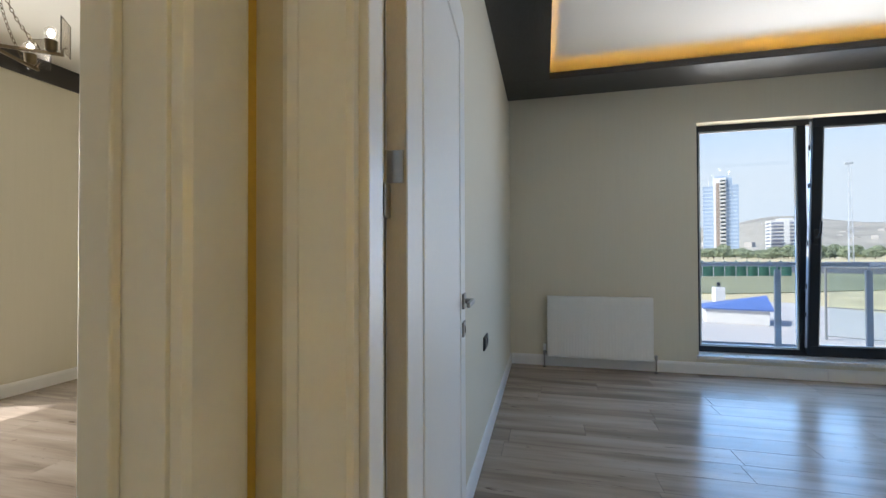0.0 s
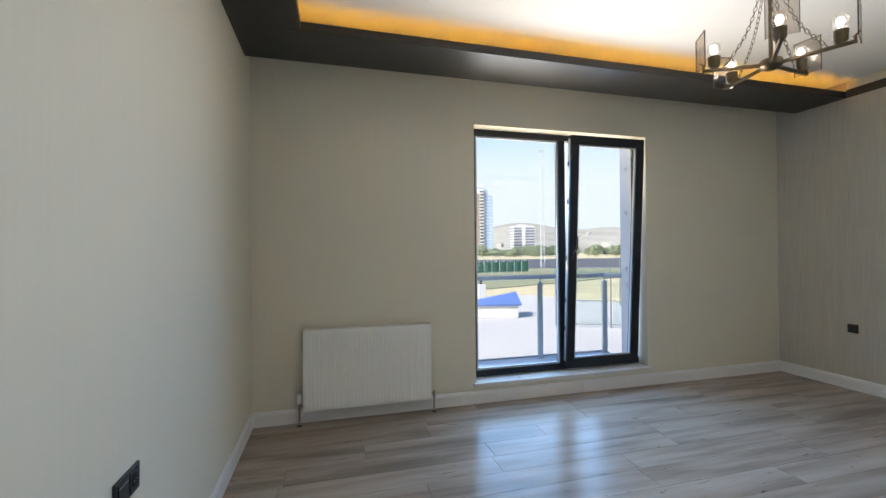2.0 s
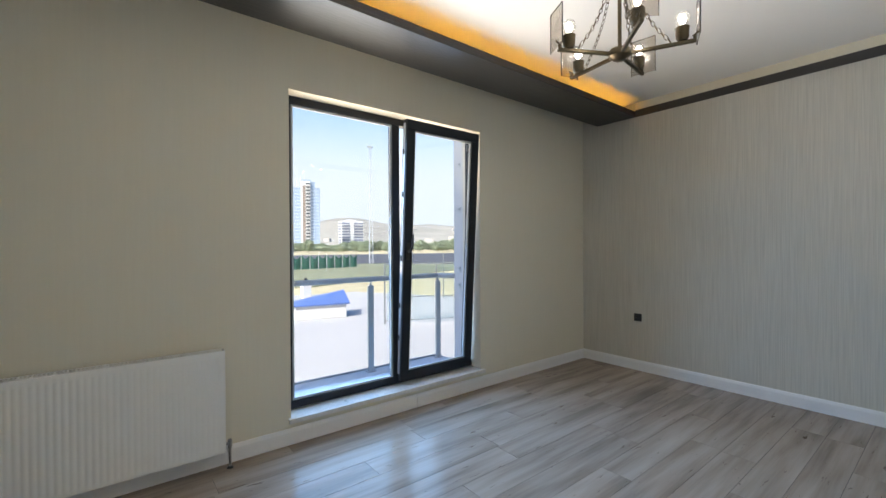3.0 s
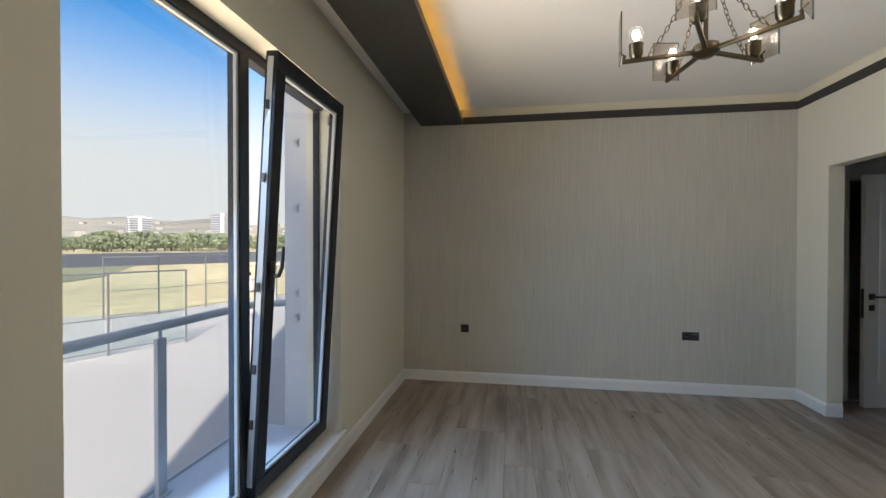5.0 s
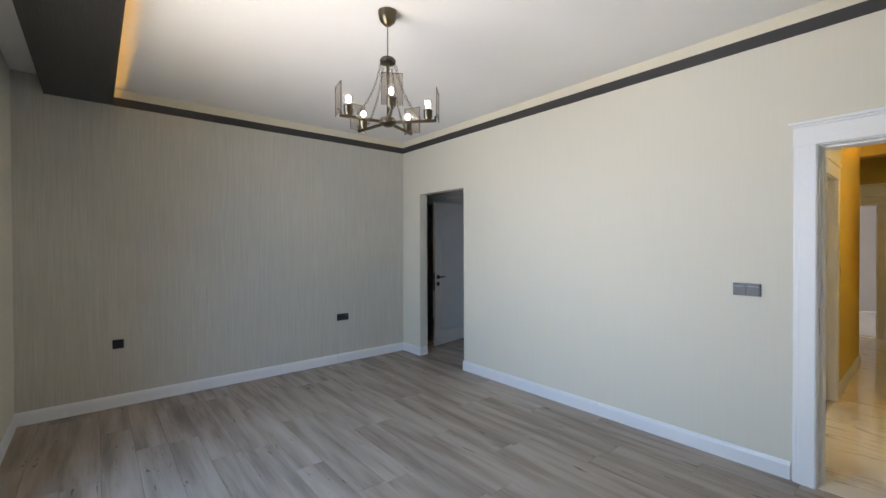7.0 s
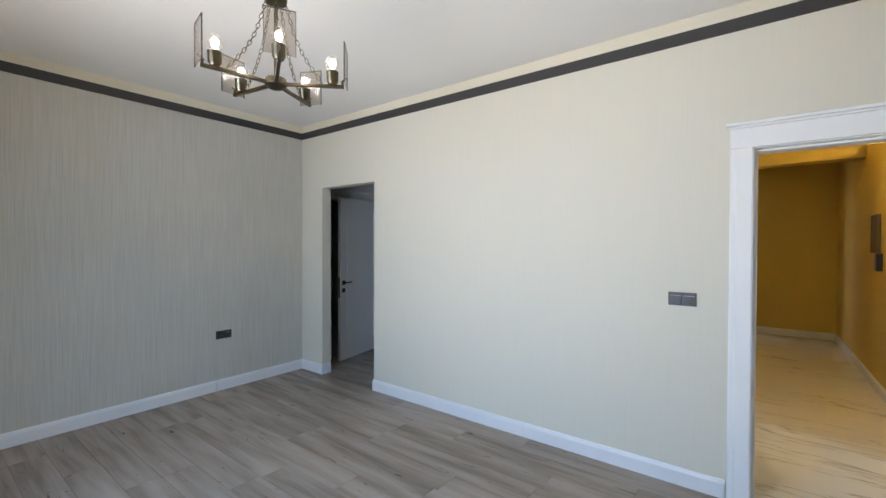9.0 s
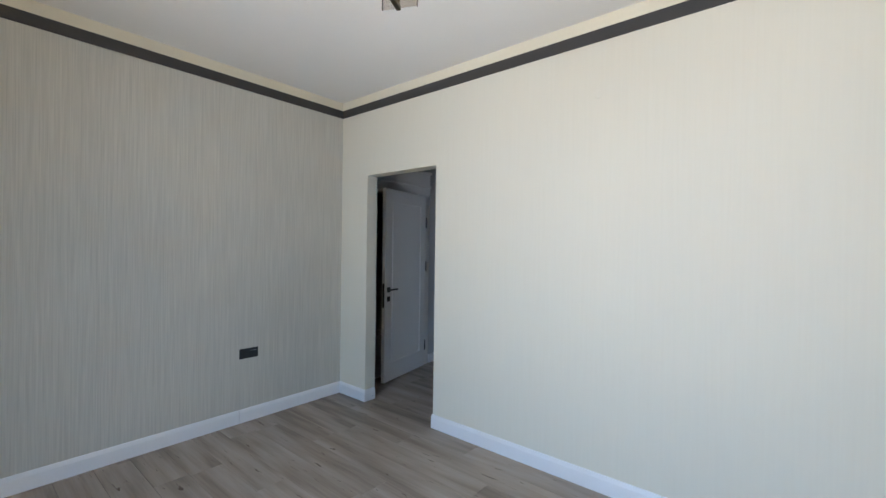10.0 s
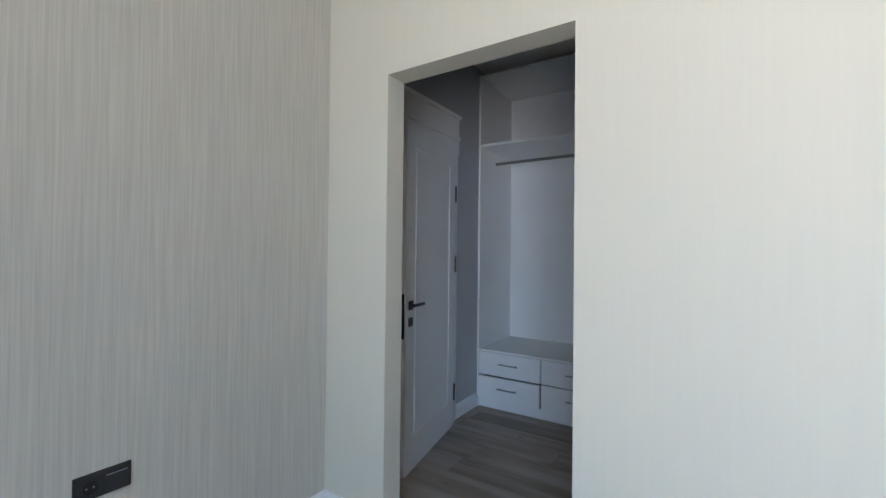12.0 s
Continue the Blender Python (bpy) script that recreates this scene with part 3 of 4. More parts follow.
# ---- sockets and switches ----
def plate(name, gangs, m, kind, label, category):
    """A black frame of one or two inserts, on the plane y = 0 facing +y."""
    t = thing(name, label, category, m)
    w = 0.0405 * gangs + (0.0005 if gangs == 2 else 0)
    half = 0.071 * gangs / 2 + 0.006
    part("frame", box(B(), -half, 0, -0.041, half, 0.009, 0.041, 0.003), BLACK, t)
    for k in range(gangs):
        x = (k - (gangs - 1) / 2) * 0.071
        if kind[k] == "s":
            b = B()
            box(b, x - 0.031, 0.009, -0.031, x + 0.031, 0.012, 0.031, 0.0015)
            part("insert", b, BLACK, t)
            # raised near-black disc, the socket hollow's shade put into colour
            r = lathe(B(), [(0.0, 0.0), (0.0205, 0.0), (0.0205, 0.002), (0.0, 0.002)], pose(x, 0.0121, 0, -90, 0, 0), 20)
            part("recess", r, SLOT, t)
            for dx in (-0.0095, 0.0095):
                part("contact", rod(B(), (x + dx, 0.0135, 0), (x + dx, 0.0148, 0), 0.0028), METAL, t)
        else:
            b = box(B(), x - 0.031, 0.009, -0.031, x + 0.031, 0.013, 0.031, 0.002)
            part("rocker", b, BLACK, t)
            part("marker", box(B(), x - 0.029, 0.0131, 0.020, x + 0.029, 0.0136, 0.022), GASKET, t)
    return t


plate("socket", 1, pose(W, 3.144, 0.572, 0, 0, 90), "s", "single black socket on the taupe wall", "socket")
plate("socket", 2, pose(W, 0.923, 0.567, 0, 0, 90), "bs", "double black socket plate on the taupe wall", "socket")
plate("socket", 2, pose(0, 1.818, 0.634, 0, 0, -90), "sb", "double black socket plate on the cream wall", "socket")
plate("light_switch", 2, pose(1.306, 0, 1.164, 0, 0, 0), "bb", "double black rocker switch beside the doorway", "switch")

# repaired spot high on the south wall, and a screw in the baseboard's return
spot = thing("filler_patch", "faint round filler patch on the cream wall", "wall patch", pose(2.755, 0.0, 2.415, -90, 0, 0))
part("patch", lathe(B(), [(0.0, 0.0012), (0.020, 0.0012), (0.027, 0.0)], Matrix(), 20), CREAM, spot)
screw = thing("screw", "small dark screw head in the white baseboard", "screw", pose(OX1 - 0.0141, -0.087, 0.036, 0, -90, 0))
part("head", lathe(B(), [(0.0, 0.0016), (0.003, 0.0012), (0.004, 0.0)], Matrix(), 12), SLOT, screw)

# ---- radiator ----
def radiator():
    x0, x1, z0, z1, yf, yb = 0.380, 1.376, 0.118, 0.731, 3.693, 3.782
    t = thing("radiator", "white ribbed panel radiator mounted under no window", "radiator", pose(0, 0, 0))
    tagged(t, "white ribbed steel panel radiator on the cream wall")
    b = B()
    n, zi0, zi1 = 33, z0 + 0.035, z1 - 0.045
    step = (x1 - x0 - 0.05) / n
    pts = [(x0 + 0.004, 0.004), (x0 + 0.025, 0.0)]
    for k in range(n):
        u = x0 + 0.025 + k * step
        pts += [(u + step * 0.12, 0.0), (u + step * 0.28, 0.0032), (u + step * 0.55, 0.0032), (u + step * 0.70, 0.0)]
    pts += [(x1 - 0.025, 0.0), (x1 - 0.004, 0.004)]
    lo = [b.verts.new((x, yf + d, zi0)) for x, d in pts]
    hi = [b.verts.new((x, yf + d, zi1)) for x, d in pts]
    lo2 = [b.verts.new((x, yf + 0.0, zi0 - 0.012)) for x, d in pts]
    hi2 = [b.verts.new((x, yf + 0.0, zi1 + 0.012)) for x, d in pts]
    lo3 = [b.verts.new((x, yf + 0.003, z0)) for x, d in pts]
    hi3 = [b.verts.new((x, yf + 0.003, z1)) for x, d in pts]
    for i in range(len(pts) - 1):
        for a, c in ((lo3, lo2), (lo2, lo), (lo, hi), (hi, hi2), (hi2, hi3)):
            b.faces.new((a[i], a[i + 1], c[i + 1], c[i]))
    part("front_panel", b, RAD, t, "", True)
    part("back_panel", box(B(), x0 + 0.01, yb - 0.012, z0 + 0.01, x1 - 0.01, yb, z1 - 0.01, 0.002), RAD, t)
    for xa, xb in ((x0, x0 + 0.004), (x1 - 0.004, x1)):
        part("side_panel", box(B(), xa, yf + 0.002, z0, xb, yb, z1, 0.001), RAD, t)
    g = B()
    box(g, x0 + 0.004, yf + 0.004, z1 - 0.006, x1 - 0.004, yf + 0.014, z1, 0.001)
    box(g, x0 + 0.004, yb - 0.012, z1 - 0.006, x1 - 0.004, yb, z1, 0.001)
    for k in range(60):
        u = x0 + 0.012 + k * (x1 - x0 - 0.024) / 60
        box(g, u, yf + 0.014, z1 - 0.005, u + 0.006, yb - 0.012, z1 - 0.001)
    part("top_grille", g, RAD, t)
    # solid dark strip painted as the shade in the top slot
    part("grille_gap", box(B(), x0 + 0.006, yf + 0.0045, z1 - 0.0115, x1 - 0.006, yf + 0.0135, z1 - 0.0065), DARKIN, t)
    part("convector", box(B(), x0 + 0.02, yf + 0.022, z0 + 0.03, x1 - 0.02, yb - 0.02, z1 - 0.03), DARKIN, t)
    for x, s in ((x0, -1), (x1, 1)):
        v = B()
        rod(v, (x - s * 0.01, 3.738, z0 + 0.035), (x + s * 0.035, 3.738, z0 + 0.035), 0.009)
        rod(v, (x + s * 0.030, 3.738, z0 + 0.005), (x + s * 0.030, 3.738, z0 + 0.055), 0.012)
        part("valve", v, METAL, t, "nickel radiator valve", True)
        pp = rod(B(), (x + s * 0.030, 3.738, 0.001), (x + s * 0.030, 3.738, z0 + 0.006), 0.0075)
        part("pipe", pp, METAL, t, "", True)
        part("pipe_collar", lathe(B(), [(0.0, 0.012), (0.012, 0.012), (0.02, 0.001), (0.0, 0.001)], pose(x + s * 0.030, 3.738, 0)), BLACK, t)
    kn = lathe(B(), [(0.0, 0.055), (0.013, 0.055), (0.017, 0.045), (0.017, 0.0), (0.012, -0.01), (0.0, -0.01)], pose(x0 - 0.030, 3.738, z0 + 0.065))
    part("knob", kn, WHITE, t, "white thermostatic knob", True)
    for x in (x0 + 0.2, x1 - 0.2):
        part("bracket", box(B(), x - 0.015, yb, z0 + 0.05, x + 0.015, D, z1 - 0.05), RAD, t)


radiator()

# ---- chandelier ----
def chandelier(hub, first, top):
    t = thing("chandelier", "aged bronze five-arm chandelier with lit bulbs and smoked glass plates", "chandelier", Matrix.Translation(hub))
    up = top - hub[2]
    cn = lathe(B(), [(0.0, up - 0.085), (0.02, up - 0.083), (0.045, up - 0.06), (0.056, up - 0.025), (0.058, up), (0.0, up)])
    part("canopy", cn, BRASS, t, "bronze dome canopy", True)
    part("cable", rod(B(), (0, 0, 0.38), (0, 0, up - 0.08), 0.0035, seg=8), BRASS, t)
    part("top_disc", lathe(B(), [(0.0, 0.355), (0.046, 0.36), (0.05, 0.375), (0.04, 0.39), (0.012, 0.395), (0.0, 0.395)]), BRASS, t, "", True)
    part("stem", rod(B(), (0, 0, 0.02), (0, 0, 0.36), 0.0085), BRASS, t, "", True)
    part("hub", lathe(B(), [(0.0, -0.026), (0.025, -0.024), (0.047, -0.008), (0.05, 0.006), (0.044, 0.022), (0.0, 0.026)]), BRASS, t, "", True)
    for k in range(5):
        ang = radians(first + 72 * k)
        m = Matrix.Rotation(ang, 4, "Z")
        a = box(B(), 0.035, -0.008, -0.008, 0.300, 0.008, 0.008, 0.003, m)
        arm = part("arm", a, BRASS, t, "square bronze arm")
        cup = lathe(B(), [(0.0, 0.008), (0.018, 0.008), (0.026, 0.022), (0.027, 0.060), (0.029, 0.064), (0.024, 0.064), (0.0, 0.060)], m @ Matrix.Translation((0.247, 0, 0)))
        part("cup", cup, BRASS, arm, "", True)
        bl = lathe(B(), [(0.0, 0.062), (0.013, 0.062), (0.015, 0.074), (0.024, 0.085), (0.030, 0.100), (0.030, 0.110), (0.024, 0.126), (0.012, 0.135), (0.0, 0.138)], m @ Matrix.Translation((0.247, 0, 0)))
        bulb = part("bulb", bl, BULBC, arm, "clear round bulb, lit", True)
        bulb.visible_shadow = False
        fl = lathe(B(), [(0.0, 0.080), (0.008, 0.084), (0.014, 0.096), (0.015, 0.108), (0.010, 0.120), (0.0, 0.124)], m @ Matrix.Translation((0.247, 0, 0)), 12)
        part("filament", fl, BULBG, arm, "glowing core", True)
        br = B()
        rod(br, m @ Vector((0.293, 0, 0.006)), m @ Vector((0.293, 0, 0.022)), 0.006)
        rod(br, m @ Vector((0.286, 0, 0.020)), m @ Vector((0.311, 0, 0.040)), 0.004)
        part("bracket", br, BRASS, arm, "", True)
        gl = box(B(), 0.305, -0.059, 0.006, 0.309, 0.059, 0.180, 0.0, m)
        pane = part("glass_plate", gl, SMOKED, arm, "smoked glass plate with an etched star")
        rim = B()
        for yy in (-0.059, 0.057):
            box(rim, 0.3045, yy, 0.004, 0.3095, yy + 0.002, 0.180, 0.0, m)
        box(rim, 0.3045, -0.057, 0.178, 0.3095, 0.057, 0.180, 0.0, m)
        part("glass_edge", rim, GEDGE, arm, "dark polished glass edge")
        st = B()
        for q in range(16):
            aa = math.pi * q / 8
            r1 = 0.037 if q % 2 else 0.027
            c = m @ Vector((0.3044, 0, 0.105))
            rod(st, c + m.to_3x3() @ Vector((0, 0.008 * math.cos(aa), 0.008 * math.sin(aa))), c + m.to_3x3() @ Vector((0, r1 * math.cos(aa), r1 * math.sin(aa))), 0.0010, 0.0004, 4)
        part("etched_star", st, ETCH, arm)
        # chain from the top disc to the arm
        ch = B()
        p0, p1 = m @ Vector((0.042, 0, 0.365)), m @ Vector((0.205, 0, 0.012))
        n = 17
        for i in range(n):
            s = (i + 0.5) / n
            sag = -0.035 * math.sin(math.pi * s)
            c = p0.lerp(p1, s) + m.to_3x3() @ Vector((sag * 0.6, 0, sag * 0.6))
            d = (p1 - p0).normalized()
            mm = Matrix.Translation(c) @ d.to_track_quat("X", "Y" if i % 2 else "Z").to_matrix().to_4x4()
            ring = []
            for q in range(10):
                aa = 2 * math.pi * q / 10
                cen = Vector((0.0155 * math.cos(aa), 0.0068 * math.sin(aa), 0))
                nor = Vector((math.cos(aa), math.sin(aa), 0))
                ring.append([ch.verts.new(mm @ (cen + (nor * math.cos(w) + Vector((0, 0, 1)) * math.sin(w)) * 0.0017)) for w in (0, 1.571, 3.1416, 4.712)])
            for q in range(10):
                for w in range(4):
                    ch.faces.new((ring[q][w], ring[(q + 1) % 10][w], ring[(q + 1) % 10][(w + 1) % 4], ring[q][(w + 1) % 4]))
        part("chain", ch, BRASS, arm, "", True)
    return t


lamp = chandelier((2.666, 1.915, 2.216), 151.7, H)

# ---- dressing room ----
EX = 5.352
structure("wall_dressing_east", wall_mesh([-2.6, -0.16], [0, 3.1], [(-1.275, 0, -0.435, 2.11)], along_y, EX, EX + 0.16), GREYW, "pale painted dressing room wall with a doorway")
structure("wall_dressing_south", wall_mesh([3.14, EX], [0, 3.1], [], along_x, -2.6, -2.42), GREYW)
structure("wall_dressing_west", wall_mesh([-2.42, SY], [0, 3.1], [], along_y, 3.14, 3.30), GREYW)
structure("ceiling_dressing", box(B(), 3.14, -2.6, 2.92, 7.2, SY, 3.1), CEILING)
# dark bathroom behind the door that stands ajar
structure("wall_bath_shell", wall_mesh([-2.6, 0.0], [0, 2.92], [], along_y, 7.0, 7.2), STONE)
structure("wall_bath_side", wall_mesh([EX + 0.16, 7.0], [0, 2.92], [], along_x, -2.6, -2.45), STONE)
structure("wall_bath_north", wall_mesh([W + 0.2, 7.0], [0, 2.92], [], along_x, -0.16, -0.0), STONE)
structure("floor_bath", box(B(), EX + 0.03, -2.45, -0.12, 7.0, -0.16, -0.001), STONE)

doorway("doorway_2", 0.79, 2.085, 0.16, pose(EX + 0.16, -0.460, 0, 0, 0, -90), "white cased doorway with a high stepped cornice", crown=False)
d2 = tagged(new("door_2"), "white panelled door standing ajar to the dressing room", "door", "", "structure")
d2.matrix_world = pose(5.288, -1.245, 0.012, 0, 0, 101.0)
leaf(d2, 0.82, 2.075, 0.038, 1, DARKM)
for z in (0.25, 1.22, 1.75):
    hinge(d2, z, pose(-0.002, 0.0, 0), DARKM)


def wardrobe():
    t = thing("wardrobe", "open white built-in wardrobe with drawers below a hanging space", "wardrobe", pose(0, 0, 0))
    x0, x1, yf, yb, top = 3.60, 5.350, -1.740, -2.41, 2.86
    for xa in (x0, x1 - 0.018):
        part("side_panel", box(B(), xa, yb, 0, xa + 0.018, yf + 0.002, top, 0.001), WHITE, t)
    part("back_panel", box(B(), x0 + 0.018, yb, 0.08, x1 - 0.018, yb + 0.008, top), WHITE, t)
    part("plinth", box(B(), x0 + 0.018, yf - 0.03, 0, x1 - 0.018, yf - 0.012, 0.078), WHITE, t)
    part("drawer_top", box(B(), x0 + 0.018, yb + 0.008, 0.475, x1 - 0.018, yf, 0.493, 0.001), WHITE, t)
    part("shelf", box(B(), x0 + 0.018, yb + 0.008, 2.236, x1 - 0.018, yf, 2.258, 0.001), WHITE, t)
    part("top_panel", box(B(), x0 + 0.018, yb + 0.008, top - 0.018, x1 - 0.018, yf, top), WHITE, t)
    part("divider", box(B(), x0 + 0.60, yb + 0.008, 0.493, x0 + 0.618, yf - 0.004, 2.236), WHITE, t)
    part("hanging_rod", rod(B(), (x0 + 0.618, -2.05, 2.145), (x1 - 0.018, -2.05, 2.145), 0.013), METAL, t, "oval chrome hanging rod", True)
    # white carcass coloured dark, as painted shade in the gaps between drawers
    part("carcass", box(B(), x0 + 0.018, yb + 0.01, 0.08, x1 - 0.018, yf - 0.10, 0.470), DARKIN, t)
    xs = [(4.782, x1 - 0.020), (4.205, 4.778), (x0 + 0.02, 4.201)]
    for c, (xa, xb) in enumerate(xs):
        for r, (za, zb) in enumerate(((0.082, 0.271), (0.281, 0.470))):
            out = 0.022 if (c == 0 and r == 0) else 0.0
            b = box(B(), xa + 0.002, yf - 0.018 + out, za, xb - 0.002, yf + out, zb, 0.0015)
            d = part("drawer", b, WHITE, t, "white drawer pulled slightly open" if out else "")
            h = B()
            xm, zm = (xa + xb) / 2, (za + zb) / 2 + 0.01
            rod(h, (xm - 0.085, yf + out + 0.026, zm), (xm + 0.085, yf + out + 0.026, zm), 0.005)
            for dx in (-0.064, 0.064):
                rod(h, (xm + dx, yf + out - 0.001, zm), (xm + dx, yf + out + 0.026, zm), 0.004)
            part("handle", h, METAL, d, "dark nickel bar handle", True)


wardrobe()
baseboard((EX, -1.385), (EX, -1.752))

# ---- hall ----
HC = 2.60
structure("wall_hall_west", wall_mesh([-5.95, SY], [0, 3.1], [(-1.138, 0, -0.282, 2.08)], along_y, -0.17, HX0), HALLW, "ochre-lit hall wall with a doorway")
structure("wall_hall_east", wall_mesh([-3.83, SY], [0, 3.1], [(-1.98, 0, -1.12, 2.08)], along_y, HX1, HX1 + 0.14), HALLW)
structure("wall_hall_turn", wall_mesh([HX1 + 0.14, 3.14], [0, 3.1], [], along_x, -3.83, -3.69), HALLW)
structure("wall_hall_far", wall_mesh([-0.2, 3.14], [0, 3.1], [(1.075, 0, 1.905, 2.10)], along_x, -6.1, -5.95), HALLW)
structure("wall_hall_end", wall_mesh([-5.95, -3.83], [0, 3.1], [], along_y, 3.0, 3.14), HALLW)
structure("ceiling_hall", box(B(), -0.2, -6.1, 2.80, 3.14, SY, 3.0), CEILING)
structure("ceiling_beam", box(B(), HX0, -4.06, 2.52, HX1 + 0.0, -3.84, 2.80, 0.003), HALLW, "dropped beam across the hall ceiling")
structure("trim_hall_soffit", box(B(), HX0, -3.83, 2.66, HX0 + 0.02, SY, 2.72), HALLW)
baseboard((HX0, -5.95), (HX0, -1.28))
baseboard((HX1, -2.11), (HX1, -3.83))
baseboard((0.93, -5.95), (HX0 + 0.014, -5.95))
doorway("doorway_3", 0.80, 2.05, 0.11, pose(HX0, -0.310, 0, 0, 0, -90), "white cased doorway to the neighbouring room")
doorway("doorway_4", 0.80, 2.05, 0.14, pose(HX1, -1.95, 0, 0, 0, 90), "white cased doorway in the hall", crown=False)
doorway("doorway_5", 0.77, 2.07, 0.15, pose(1.105, -5.95, 0), "white cased doorway at the hall's end", crown=False)
d4 = tagged(new("door_3"), "closed white panelled door off the hall", "door", "", "structure")
d4.matrix_world = pose(HX1 + 0.052, -1.948, 0.006, 0, 0, 90)
leaf(d4, 0.796, 2.04, 0.042, 1)
for y in (-0.9, -2.4, -4.9):
    t = thing("ceiling_spot", "recessed round warm ceiling spot, lit", "ceiling light", group="hall spots")
    x = 0.52 if y > -4 else 1.2
    part("trim_ring", lathe(B(), [(0.045, 2.80), (0.058, 2.80), (0.058, 2.792), (0.045, 2.794)], pose(x, y, 0)), METAL, t, "", True)
    part("lens", lathe(B(), [(0.0, 2.7985), (0.045, 2.7985), (0.045, 2.796), (0.0, 2.796)], pose(x, y, 0)), HALLG, t)
t = thing("led_strip", "amber LED strip along the hall ceiling", "light strip")
part("strip", box(B(), HX0 + 0.005, -3.40, 2.722, HX0 + 0.018, -1.50, 2.729), HALLG, t)
t = thing("coat_hook_panel", "dark wooden panel hung on the hall wall", "wall panel", pose(HX0, -3.2, 0))
part("board", box(B(), 0.001, -0.22, 1.42, 0.026, 0.12, 1.82, 0.004), BARK, t)
part("hook", box(B(), 0.001, 0.14, 1.24, 0.05, 0.22, 1.42, 0.006), BLACK, t)
plate("light_switch", 1, pose(HX1, -2.145, 1.20, 0, 0, 90), "b", "single black switch beside the hall doorway", "switch")
# far room beyond the hall, with a daylight window
structure("wall_far_room_end", wall_mesh([0.3, 4.0], [0, 3.0], [], along_x, -9.6, -9.4), FWHITE)
structure("wall_far_room_west", wall_mesh([-9.4, -6.1], [0, 3.0], [], along_y, 0.3, 0.5), FWHITE)
structure("wall_far_room_east", wall_mesh([-9.4, -6.1], [0, 3.0], [(-8.8, 0.3, -6.8, 2.4)], along_y, 3.8, 4.0), FWHITE)
structure("ceiling_far_room", box(B(), 0.3, -9.6, 2.80, 4.0, -6.1, 3.0), CEILING)
structure("floor_far_room", box(B(), 0.5, -9.4, -0.12, 3.8, -6.1, -0.002), BASE_W)

# ---- neighbouring room to the west ----
structure("wall_west_room_outer", wall_mesh([-3.2, 3.1], [-1.4, 3.1], [(-0.4, 0.2, 1.54, 2.35)], along_y, -4.15, -3.95), CREAM, "cream wall of the neighbouring room with a window")
structure("wall_west_room_north", wall_mesh([-3.95, -0.2], [-1.4, 3.1], [], along_x, 2.9, 3.1), CREAM)
structure("wall_west_room_south", wall_mesh([-3.95, -0.2], [0, 3.1], [], along_x, -3.2, -3.0), CREAM)
structure("ceiling_west_room", box(B(), -4.15, -3.2, H, -0.2, 3.1, H + 0.2), CEILING)
structure("trim_band_west_room", box(B(), -3.95, -3.0, 2.705, -3.93, 2.9, 2.889, 0.002), STRIP, "dark grey band under the ceiling")
structure("window_2", box(box(B(), -4.08, -0.4, 0.2, -4.02, -0.34, 2.35, 0.003), -4.08, 1.52, 0.2, -4.02, 1.54, 2.35, 0.003), ANTHRA)
baseboard((-3.95, -3.0), (-3.95, 2.9))
lamp2 = copy_thing(lamp, pose(-2.33, 0.77, 2.216, 0, 0, 30))
strike2 = thing("strike_plate", "nickel strike plate on the neighbouring door lining", "strike plate")
part("plate", box(B(), -0.168, -0.3125, 0.80, -0.146, -0.3102, 1.02, 0.0005), METAL, strike2)

# ---- outside ----
bm = B()
box(bm, 1.2, 4.061, -0.05, 3.63, 4.50, 0.175, 0.006)
structure("balcony_ledge", bm, PLASTER, "narrow grey concrete ledge outside the window")
structure("facade_pier", box(B(), 3.63, 4.061, -1.4, 3.93, 4.25, 3.1, 0.006), PLASTER, "rough plastered pier beside the window")
for z in (0.95, 1.12, 1.72, 2.18):
    fx = thing("wall_fixing", "small pale steel bracket on the plastered pier", "bracket", pose(3.63, 4.15, z), "pier fixings")
    part("plate", box(B(), -0.006, -0.012, -0.03, -0.001, 0.012, 0.03, 0.001), GASKET, fx)
    part("hook", box(B(), -0.020, -0.005, 0.0, -0.006, 0.030, 0.012, 0.002), GASKET, fx)
# unseen overhang, added to cut the west room's sun patch to a sliver
structure("facade_balcony_slab", box(B(), -5.9, -2.0, 2.45, -4.151, 3.1, 2.6, 0.01), PLASTER, "unseen slab added to trim the west room's sun patch")
structure("facade_upper", box(B(), -4.15, -9.6, 3.11, 24.0, 3.1, 17.0), PLASTER, "upper storeys of the building")
structure("facade_upper_front", box(B(), -0.2, 3.101, 3.11, 24.0, 4.06, 17.0), PLASTER)
structure("facade_wing_east", box(B(), 7.25, -9.6, -1.4, 24.0, 4.06, 3.10), PLASTER)
rail = thing("balcony_railing", "grey painted steel railing with flat posts", "railing", pose(0, 0, 0))
RY = 4.425
b = B()
rod(b, (1.05, RY, 1.045), (3.55, RY, 1.045), 0.024, seg=16)
rod(b, (3.55, RY, 1.045), (3.64, 4.245, 1.045), 0.024, seg=16)
bmesh.ops.create_uvsphere(b, u_segments=12, v_segments=8, radius=0.024, matrix=Matrix.Translation((3.55, RY, 1.045)))
part("handrail", b, RAILM, rail, "round grey handrail", True)
